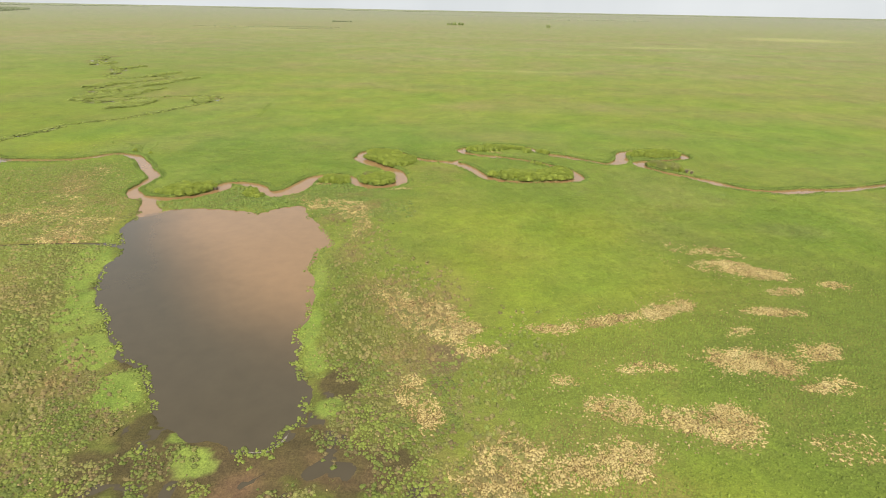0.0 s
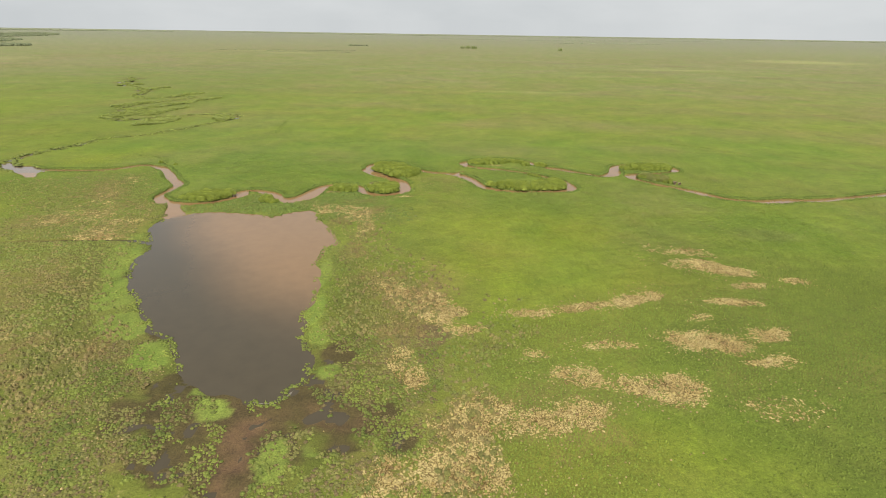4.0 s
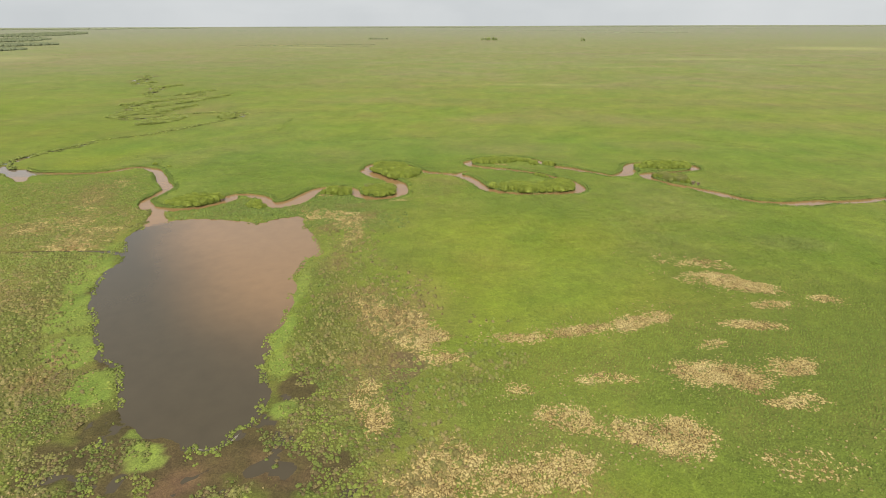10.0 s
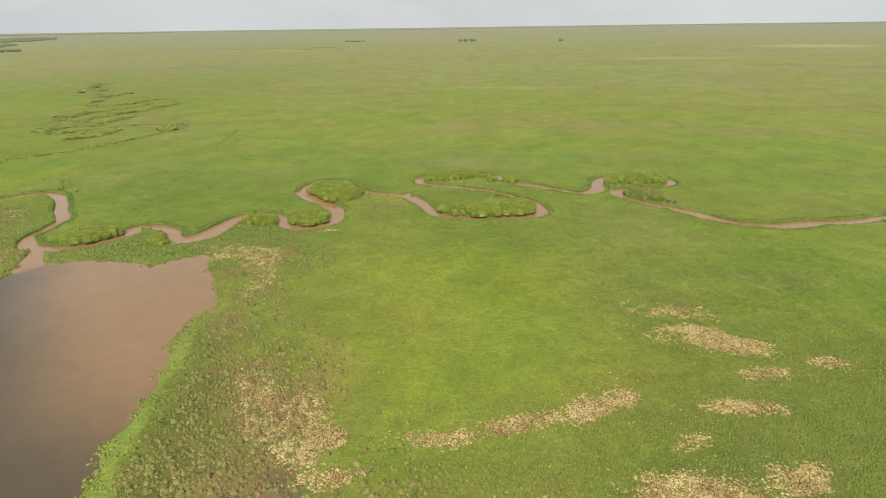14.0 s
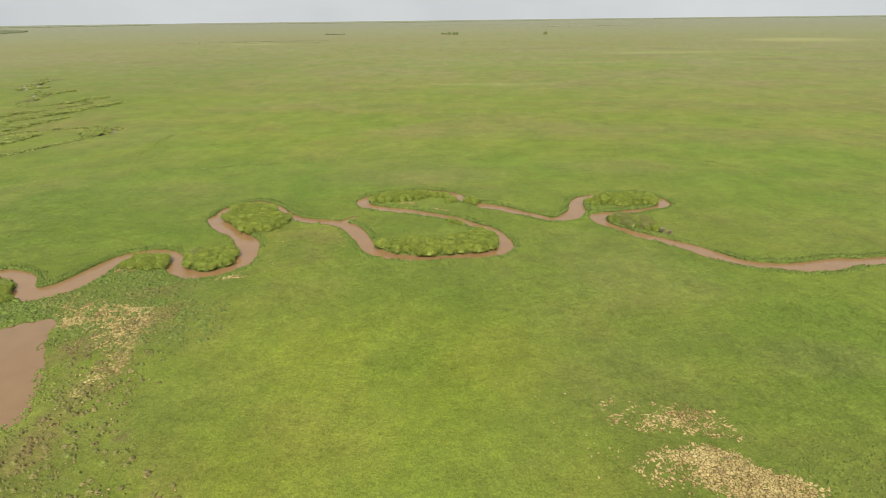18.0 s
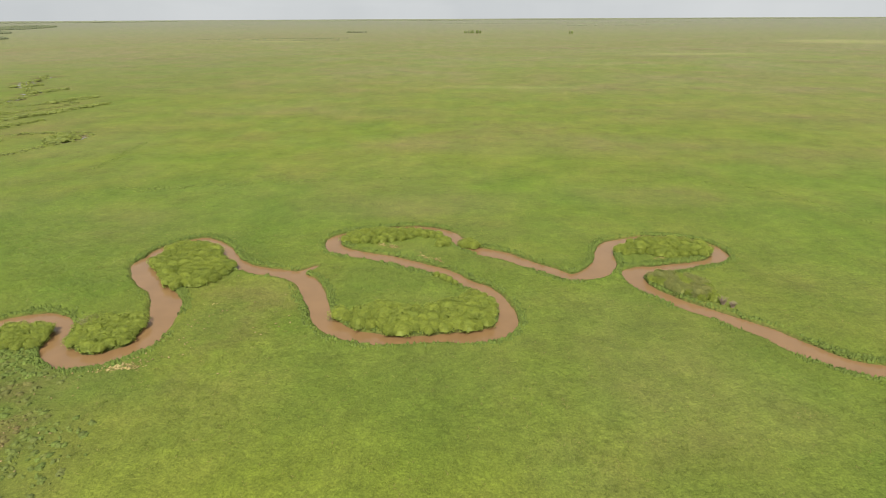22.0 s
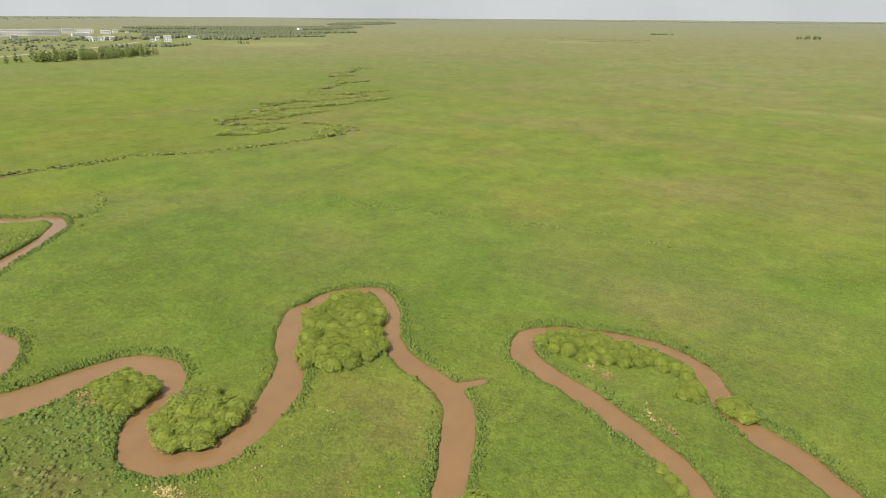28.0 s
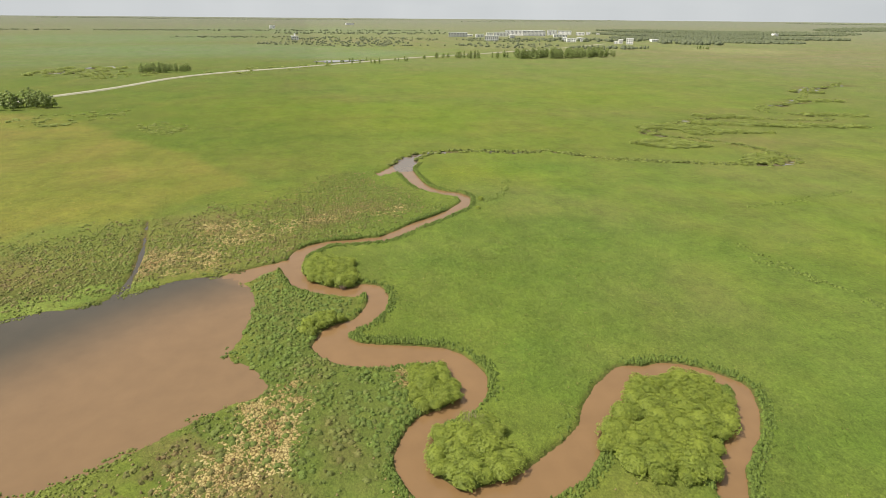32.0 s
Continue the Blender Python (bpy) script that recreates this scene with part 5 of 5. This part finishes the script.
def plant(kind, which, x, y, turn, size, label, group, sink=0.0):
    """Puts the template itself down first, then copies of it."""
    z = float(ground_height(np.array([x]), np.array([y]))[0])
    m = pose(x, y, max(z, WATER_Z) - sink, 0, 0, turn) @ Matrix.Diagonal((size, size, size * 1.02, 1))
    if not kind.get("placed"):
        kind["placed"] = 1
        kind.matrix_basis = m
        ob = kind
    else:
        ob = copy_thing(kind, pose(x, y, max(z, WATER_Z) - sink, 0, 0, turn))
        ob.scale = (size, size, size * 1.02)
    return tagged(ob, label, "shrub", group)


def thicket(outline, spacing, label, group, kinds=None, size=1.0, seed=1):
    """Shrubs side by side that fill an outline, lower towards its rim."""
    g = random.Random(seed)
    poly = np.array(outline, float)
    lo, hi = poly.min(0), poly.max(0)
    made = []
    for _ in range(1400):
        x, y = g.uniform(lo[0], hi[0]), g.uniform(lo[1], hi[1])
        d = float(polygon_distance(np.array([x]), np.array([y]), poly)[0])
        w = float(water_distance(np.array([x]), np.array([y]))[0][0])
        if d > 0.45 or w < 0.25 or any((x - a) ** 2 + (y - b) ** 2 < spacing ** 2 for a, b in made):
            continue
        made.append((x, y))
        s = size * g.uniform(0.90, 1.36) * (0.78 if d > -0.8 else 1.0)
        plant(g.choice(kinds or shrub_kinds), 0, x, y, g.uniform(0, 360), s, label, group)


GREEN = "yellow-green willow shrub crowded with others beside the muddy stream"
thicket([(-23.7, 170.5), (-26.3, 176), (-25.5, 181.9), (-22, 183.9), (-17.9, 182), (-14.6, 177.1), (-10.6, 173.6), (-10.4, 170.1), (-12.7, 166.3), (-16.8, 164.5), (-19.4, 167.6)],
        1.40, GREEN, "thicket in the first bend", seed=21)
thicket([(-21.8, 146.4), (-23.2, 149.8), (-22.6, 153.1), (-17.9, 154), (-15.2, 152.5), (-14.8, 148.9), (-17.5, 145.7)], 1.40, GREEN, "thicket on the spit", seed=22)
thicket([(-34.7, 147.2), (-33.4, 151.2), (-28.7, 151.3), (-26.5, 148.7), (-27.7, 146.1), (-31, 145.9)], 1.40, GREEN, "thicket by the pond outlet", seed=23)
thicket([(-71.9, 133.3), (-75.1, 135.7), (-70.4, 140.7), (-62.9, 141.4), (-61.4, 138.3), (-64.8, 134.7)], 1.40, GREEN, "round thicket at the stream mouth", seed=24)
thicket([(-49.6, 132.1), (-52.4, 135.3), (-49.6, 138.5), (-46.3, 135.2), (-46.7, 132.8)], 1.35, GREEN, "low thicket on the tongue of land", size=0.8, seed=25)
thicket([(13.9, 157.2), (17.1, 154.4), (22.4, 152.6), (27.8, 152.6), (32.8, 153.6), (37.6, 155.7), (38.7, 160.4), (35.2, 165), (32.1, 161.4), (27.9, 158.6), (24.3, 158.8), (19.8, 159.6)],
        1.40, GREEN, "long thicket in the middle loop", seed=26)
thicket([(7.6, 188), (8.6, 191.4), (13.1, 193), (19.3, 193), (22.9, 191.9), (20.3, 189.1), (15.5, 187.3), (11.2, 186.3)], 1.40, GREEN, "thicket in the far loop", size=0.85, seed=27)
thicket([(23.7, 191.7), (24.6, 192.5), (27.4, 191.1), (27.2, 189.6), (24.8, 189.9)], 1.2, GREEN, "small shrubs at the far loop", size=0.7, seed=28)
thicket([(27, 186.6), (28.2, 188.8), (29.6, 187.8), (28.8, 185.8)], 1.2, GREEN, "small shrubs at the far loop", size=0.7, seed=29)
thicket([(61.5, 184.1), (66, 188.1), (72, 190.5), (77.5, 189.9), (80.3, 186.6), (79.7, 183.8), (75.1, 182.7), (68.4, 183.7)], 1.40, GREEN, "thicket in the last bend", seed=30)
thicket([(65.7, 172.5), (68.6, 173.9), (72.2, 172.8), (74, 169.2), (74.4, 165.6), (72, 166), (69, 168.6)], 1.1, "grey-green willow shrub over the stream bank", "grey thicket", [grey_kind, grey_kind, shrub_kinds[1], shrub_kinds[3]], seed=31)
for sx, sy, ss in ((32.6, 186.5, 1.1), (34.5, 186.1, 1.15), (33.6, 187.7, 1.05), (29.3, 171.1, 0.6), (28.1, 172, 0.55), (30.4, 170.1, 0.6), (31.4, 169.1, 0.5), (-103.2, 177, 0.7), (-96.7, 174.3, 0.5)):
    plant(shrub_kinds[1], 0, sx, sy, sx * 40, ss, "single round green willow shrub on the stream bank", "single shrubs")
for sx, sy, ss, sd in ((-22.2, 151.2, 1.35, 41), (74.8, 164.2, 0.75, 42), (75.9, 163.2, 0.65, 43), (-61.3, 139.1, 0.7, 44)):
    tw = dead_shrub(sd, 1.2 * ss, 1.6 * ss)
    tw.location = (sx, sy, float(ground_height(np.array([sx]), np.array([sy]))[0]))
    tagged(tw, "bare grey dead shrub on the stream bank", "shrub", "dead shrubs")

# low willows along the far stream
FAR_SHRUBS = [(-153, 267, 13, 5, 72, 36), (-183, 288, 15, 5, 72, 40), (-170, 294, 7, 4, 70, 14), (-185, 320, 16, 2.8, 72, 26), (-174, 352, 26, 2, 75, 28), (-203, 330, 14, 3, 72, 20),
              (-126, 283, 3, 9, 20, 22), (-195, 390, 14, 2.6, 70, 16), (-168, 312, 12, 1.6, 75, 10), (-240, 425, 12, 4, 60, 12), (-277, 455, 10, 5, 50, 10)]
gsh = random.Random(5)
far_places = []
for row in FAR_SHRUBS:
    far_places += ring_of(*row[:5], int(row[5] * 1.9), 1.4, gsh)
for fx, fy, fw in far_line[::2]:
    if fy > 172 and gsh.random() < 0.95:
        fa, fr = gsh.uniform(0, 6.28), fw + gsh.uniform(0.7, 2.4)
        far_places.append((fx + math.cos(fa) * fr, fy + math.sin(fa) * fr, gsh.uniform(0.4, 0.85) * (0.6 if fy < 240 else 1.0)))
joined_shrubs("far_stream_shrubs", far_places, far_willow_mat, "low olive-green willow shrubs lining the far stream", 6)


def tree(seed, height, spread):
    g = random.Random(seed)
    top = new("poplar_tree")
    trunk = [[(0, 0, -0.3, height * 0.022), (0.05, 0.02, height * 0.4, height * 0.016), (0.1, 0.05, height * 0.85, height * 0.005)]]
    lumps = []
    for i in range(11):
        a, z = i * 2.4, height * (0.13 + 0.076 * i)
        r = spread * (0.55 - 0.4 * abs(i / 10 - 0.35)) * g.uniform(0.8, 1.2)
        lumps.append((math.cos(a) * r, math.sin(a) * r, z, spread * g.uniform(0.36, 0.52) * (1.05 - 0.04 * i)))
        trunk.append([(0.03, 0.02, z * 0.8, height * 0.008), (math.cos(a) * r, math.sin(a) * r, z, height * 0.003)])
    part("trunk", limb_mesh("trunk", trunk, bark_mat), top)
    part("crown", leaf_cloud("crown", lumps, 11, 0.55, hazed_tree_mat, 1.1, seed, 0.8), top)
    return top


tree_kinds = [tree(51, 10.5, 3.2), tree(52, 9.0, 3.6), tree(53, 12.0, 3.0)]


def stand(cx, cy, rx, ry, turn, n, size, label, group, seed):
    g = random.Random(seed)
    for _ in range(n):
        a, r = g.uniform(0, 6.28), math.sqrt(g.random())
        u, v = math.cos(a) * r * rx, math.sin(a) * r * ry
        c, s = math.cos(radians(turn)), math.sin(radians(turn))
        x, y, k = cx + u * c - v * s, cy + u * s + v * c, size * g.uniform(0.75, 1.15)
        kind = g.choice(tree_kinds)
        if not kind.get("placed"):
            kind["placed"] = 1
            kind.matrix_basis = pose(x, y, 0, 0, 0, g.uniform(0, 360)) @ Matrix.Scale(k, 4)
            ob = kind
        else:
            ob = copy_thing(kind, pose(x, y, 0, 0, 0, g.uniform(0, 360)))
            ob.scale = (k, k, k)
        tagged(ob, label, "tree", group)


stand(-617, 440.8, 26, 72, 8, 165, 0.92, "dense dark green tree of a shelter belt", "shelter belt", 61)
stand(-608.7, 327.9, 14, 50, 0, 20, 0.75, "young dark green tree at the belt's end", "shelter belt end", 62)
stand(-488.5, 20.5, 14, 20, 20, 40, 0.6, "leafy tree of a small copse by the road", "roadside copse", 63)
stand(-295.2, -4.2, 12, 16, 0, 22, 0.7, "leafy tree standing with others by a track", "track trees", 64)
stand(-567.7, 203.8, 20, 80, 30, 22, 0.4, "small tree scattered along the road", "roadside trees", 67)
gbu = random.Random(65)
meadow_places = []
for row in ((-496.1, -46.1, 44, 34, 0, 60, 1.9), (-452.2, -7.9, 16, 34, 40, 26, 1.7), (-493.6, 100.8, 24, 80, 40, 24, 1.4), (-256.6, 28.8, 18, 30, 40, 60, 0.8), (-222.4, 75.5, 16, 10, 30, 60, 0.6)):
    meadow_places += ring_of(*row, gbu)
joined_shrubs("meadow_bushes", meadow_places, far_willow_mat, "low rounded green bushes scattered on the meadow by the road", 7)
stand(18.3, 1717, 26, 8, 0, 18, 0.85, "tree of a lone dark copse", "lone copse", 71)
stand(273.6, 1620.8, 6, 4, 0, 3, 0.9, "lone tree on the open plain", "lone trees", 72)
stand(-759.2, 743.9, 14, 10, 0, 8, 0.5, "small tree at the village edge", "village edge trees", 73)


# far woods: many small trees in one mesh
def wood_patch(name, zones, label, seed, lump=6):
    g = np.random.default_rng(seed)
    vs, fs, k = [], [], 0
    u = np.linspace(0, 2 * math.pi, lump, endpoint=False)
    prof = np.array(((0.95, -0.05), (1.0, 0.30), (0.86, 0.60), (0.5, 0.85), (0.08, 1.0)))
    for cx, cy, rx, ry, turn, n, h in zones:
        a, r = g.uniform(0, 2 * math.pi, n), np.sqrt(g.uniform(0, 1, n))
        p, q = np.cos(a) * r * rx, np.sin(a) * r * ry
        c, s = math.cos(radians(turn)), math.sin(radians(turn))
        x, y = cx + p * c - q * s, cy + p * s + q * c
        for tx, ty in zip(x, y):
            hh, ww = h * g.uniform(0.55, 1.0), h * g.uniform(0.40, 0.72)
            rr = prof[:, 0][:, None] * ww * g.uniform(0.7, 1.25, (5, lump))
            v = np.stack([tx + np.cos(u) * rr, ty + np.sin(u) * rr, np.repeat((prof[:, 1] * hh)[:, None], lump, 1) * g.uniform(0.9, 1.08, (5, lump)) + float(far_rise(tx, ty)) - 0.3], -1).reshape(-1, 3)
            i = np.arange(5 * lump).reshape(5, lump)
            f = np.stack([i[:-1], np.roll(i[:-1], -1, 1), np.roll(i[1:], -1, 1), i[1:]], -1).reshape(-1, 4) + k
            vs.append(v)
            fs.append(f)
            k += 5 * lump
    return tagged(new(name, quick_mesh(name, np.vstack(vs), np.vstack(fs), haze_leaf_mat if "horizon" in name else hazed_wood_mat, None, True)), label, "woods", kind="stuff")


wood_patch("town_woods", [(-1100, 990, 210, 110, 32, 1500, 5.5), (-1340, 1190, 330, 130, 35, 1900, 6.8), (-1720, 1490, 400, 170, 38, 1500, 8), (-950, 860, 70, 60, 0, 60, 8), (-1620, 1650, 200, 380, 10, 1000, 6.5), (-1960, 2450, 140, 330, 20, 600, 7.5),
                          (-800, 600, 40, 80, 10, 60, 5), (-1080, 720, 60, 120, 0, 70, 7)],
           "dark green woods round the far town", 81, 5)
wood_patch("village_trees", [(-1000, 190, 70, 140, 0, 130, 3.6), (-900, 250, 20, 110, 0, 60, 3.2), (-1300, -20, 40, 130, 0, 70, 4), (-1180, 250, 120, 160, 0, 160, 3.8), (-1120, 560, 90, 130, 0, 130, 4.5),
                             (-1900, 100, 80, 500, 0, 160, 5), (-1600, 300, 100, 300, 0, 130, 5), (-1900, -500, 60, 500, 0, 120, 5), (-900, 470, 80, 90, 0, 70, 4)],
           "scattered trees round far villages", 82)
wood_patch("north_bushes", [(-480, 1300, 90, 14, 8, 44, 2.6), (-360, 1350, 110, 14, 4, 48, 2.8), (-300, 1250, 70, 10, 4, 20, 2.6), (-430, 1240, 110, 8, 8, 24, 2.4), (-350, 1860, 40, 10, 0, 16, 6)],
           "scattered dark bushes on the northern plain", 83)
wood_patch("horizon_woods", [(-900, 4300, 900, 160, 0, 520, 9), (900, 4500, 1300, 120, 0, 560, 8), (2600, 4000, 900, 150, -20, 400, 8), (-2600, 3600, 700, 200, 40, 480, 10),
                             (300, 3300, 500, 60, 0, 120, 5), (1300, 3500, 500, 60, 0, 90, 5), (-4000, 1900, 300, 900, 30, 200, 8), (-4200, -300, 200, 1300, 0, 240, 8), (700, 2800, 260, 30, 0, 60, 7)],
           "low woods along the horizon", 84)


# ---- road, far pond, sand bank ----
def ribbon(name, pts, width, z, mat, label, category):
    line = spline(pts, 6.0)
    t = np.gradient(line[:, :2], axis=0)
    nrm = np.stack([-t[:, 1], t[:, 0]], -1) / np.linalg.norm(t, axis=1)[:, None]
    rows = [np.column_stack([line[:, :2] + nrm * o, np.full(len(line), h)]) for o, h in ((-width / 2 - 1.2, -0.3), (-width / 2, z), (width / 2, z), (width / 2 + 1.2, -0.3))]
    v = np.stack(rows, 1).reshape(-1, 3)
    i = np.arange(len(v)).reshape(-1, 4)
    f = np.concatenate([np.stack([i[:-1, k], i[:-1, k + 1], i[1:, k + 1], i[1:, k]], -1) for k in range(3)])
    return tagged(new(name, quick_mesh(name, v, f, mat)), label, category, kind="structure")


ribbon("road", [(-262, -120), (-300, -30), (-336.1, -6.4), (-373.9, 15.3), (-430, 37.7), (-471.4, 71.1), (-503.1, 115.2), (-547.7, 167.6), (-619.3, 248.1), (-672.5, 330.2), (-725.9, 409.3), (-821.9, 539.2), (-945.8, 675.1)],
       3.8, 0.5, road_mat, "pale gravel road on a low bank", "road")


def pool(name, cx, cy, rx, ry, turn, label):
    a = np.linspace(0, 2 * math.pi, 40, endpoint=False)
    r = 1 + 0.25 * np.sin(a * 3 + cx) + 0.15 * np.sin(a * 5 + cy)
    c, s = math.cos(radians(turn)), math.sin(radians(turn))
    u, v = np.cos(a) * rx * r, np.sin(a) * ry * r
    bm = bmesh.new()
    vs = [bm.verts.new((cx + p * c - q * s, cy + p * s + q * c, 0.35)) for p, q in zip(u, v)]
    vd = [bm.verts.new((w.co.x, w.co.y, -0.5)) for w in vs]
    bm.faces.new(vs)
    for i in range(40):
        bm.faces.new((vd[i], vd[(i + 1) % 40], vs[(i + 1) % 40], vs[i]))
    return tagged(new(name, bm_mesh(name, bm, far_water_mat)), label, "pond", kind="structure")


pool("water_roadside", -581.6, 168.2, 12, 24, 20, "pale pool beside the road")
pool("water_hollow", -528.7, -38.7, 9, 12, 0, "small pale pool among bushes")
pool("water_hollow_edge", -485.4, -54.2, 10, 8, 0, "small pale pool among bushes")


# ---- the far town ----
pane_mesh = None


def block(cx, cy, width, depth, storeys, turn, walls, label, tower=0.0):
    """A flat-roofed block with its floors of windows on the two long sides."""
    global pane_mesh
    name = "apartment_block" if storeys > 2 else "house"
    top = new(name)
    top.matrix_basis = pose(cx, cy, 0, 0, 0, turn)
    h = 2.9 * storeys + 0.9
    bm = bmesh.new()
    box_into(bm, -width / 2, width / 2, -depth / 2, depth / 2, -0.6, h)
    part("wall", bm_mesh("wall", bm, walls), top)
    bm = bmesh.new()
    box_into(bm, -width / 2 - 0.4, width / 2 + 0.4, -depth / 2 - 0.4, depth / 2 + 0.4, h, h + 0.5)
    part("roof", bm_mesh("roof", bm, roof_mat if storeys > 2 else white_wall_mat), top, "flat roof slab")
    if tower:
        bm = bmesh.new()
        box_into(bm, -width * 0.1, width * 0.12, -depth * 0.3, depth * 0.3, h + 0.5, h + tower)
        part("stair_tower", bm_mesh("stair_tower", bm, walls), top)
    if pane_mesh is None:
        bm = bmesh.new()
        box_into(bm, -0.9, 0.9, -0.06, 0.06, 0, 1.5)
        pane_mesh = bm_mesh("window", bm, pane_mat)
    n = max(2, int(width / 3.4))
    for s in range(storeys):
        for i in range(n):
            part("window", pane_mesh, top, m=pose(-width / 2 + (i + 0.5) * width / n, -depth / 2, 1.0 + 2.9 * s))
    return tagged(top, label, "building", "blocks of the far town")


# rows of blocks: x, y, width, depth, storeys, turn, walls
TOWN = [
    (-1323, 493.9, 44, 13, 3, 78, grey_wall_mat), (-1358.1, 533.8, 14, 9, 1, 67, white_wall_mat), (-1295.4, 539.9, 18, 11, 2, 81, white_wall_mat),
    (-1081.2, 499.9, 27, 13, 3, 68, grey_wall_mat), (-1415.4, 603.8, 16, 10, 2, 77, white_wall_mat), (-1366.7, 617.5, 36, 13, 3, 74, white_wall_mat),
    (-1428.3, 677.9, 50, 13, 4, 63, white_wall_mat), (-1243.8, 603.1, 11, 9, 2, 78, grey_wall_mat), (-1396.6, 720.9, 56, 13, 4, 64, grey_wall_mat),
    (-1549, 779.1, 36, 13, 3, 73, white_wall_mat), (-1462.1, 798.8, 26, 13, 4, 69, white_wall_mat), (-1510, 859.1, 37, 13, 3, 58, white_wall_mat),
    (-1300.5, 748.9, 33, 13, 2, 74, white_wall_mat), (-1450.5, 878.4, 22, 13, 2, 60, white_wall_mat), (-1500.2, 928, 11, 9, 2, 68, white_wall_mat),
    (-1495.6, 956.5, 8, 9, 1, 65, white_wall_mat), (-1063.5, 650.2, 8, 9, 2, 58, white_wall_mat), (-1022.8, 639.5, 7, 9, 2, 73, white_wall_mat),
    (-1032.7, 655.4, 9, 9, 2, 60, white_wall_mat), (-1072.4, 686.1, 8, 9, 2, 69, white_wall_mat), (-1042.1, 679.7, 8, 9, 2, 66, white_wall_mat),
    (-953.9, 703.3, 6, 9, 1, 53, white_wall_mat), (-962.5, 718, 7, 9, 2, 68, white_wall_mat), (-935.9, 721, 12, 9, 3, 55, white_wall_mat),
]
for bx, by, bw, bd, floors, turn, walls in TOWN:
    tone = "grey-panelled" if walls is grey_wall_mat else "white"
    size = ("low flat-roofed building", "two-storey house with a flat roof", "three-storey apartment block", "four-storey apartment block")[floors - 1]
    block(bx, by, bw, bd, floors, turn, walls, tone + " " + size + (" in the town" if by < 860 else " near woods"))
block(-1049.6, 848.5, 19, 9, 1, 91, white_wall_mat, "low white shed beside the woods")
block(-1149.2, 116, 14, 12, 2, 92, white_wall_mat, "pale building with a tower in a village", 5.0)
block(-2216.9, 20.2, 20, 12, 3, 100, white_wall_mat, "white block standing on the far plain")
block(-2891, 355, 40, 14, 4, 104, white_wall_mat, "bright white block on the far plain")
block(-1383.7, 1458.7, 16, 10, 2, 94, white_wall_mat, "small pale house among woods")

# pale sand bank behind the town
bm = bmesh.new()
for i in range(16):
    u = i / 15
    cx, cy, w = -3900 + 900 * u, 1750 + 950 * u, 40 + 30 * math.sin(i * 2.3)
    box_into(bm, cx - 30, cx + 30, cy - w, cy + w, -1, 7 + 4 * math.sin(i * 1.7))
tagged(new("backdrop_sand_bank", bm_mesh("backdrop_sand_bank", bm, sand_mat)), "pale sand bank far behind the town", "bank", kind="structure")

# thin line of froth blown against the pond's southern end
line = spline([(-21.9, 46.8, 0), (-20.3, 46.6, 0), (-18.9, 46.9, 0), (-17.8, 48.1, 0), (-17.3, 49.7, 0)], 0.15)
tang = np.gradient(line[:, :2], axis=0)
side = np.stack([-tang[:, 1], tang[:, 0]], -1) / np.linalg.norm(tang, axis=1)[:, None]
wide = (0.10 * smooth(0.35, 0.75, fbm(line[:, 0], line[:, 1], 0.8, 88, 3)) + 0.012)[:, None]
level = np.maximum(ground_height(line[:, 0], line[:, 1]), WATER_Z)
rows = [np.column_stack([line[:, :2] + side * wide * s, level + z]) for s, z in ((-1.4, -0.01), (-0.6, 0.03), (0.6, 0.03), (1.4, -0.01))]
v = np.stack(rows, 1).reshape(-1, 3)
i = np.arange(len(v)).reshape(-1, 4)
f = np.concatenate([np.stack([i[:-1, k], i[:-1, k + 1], i[1:, k + 1], i[1:, k]], -1) for k in range(3)])
tagged(new("froth_line", quick_mesh("froth_line", v, f, froth_mat, None, True)), "thin pale line of froth on the pond water", "froth", kind="stuff")
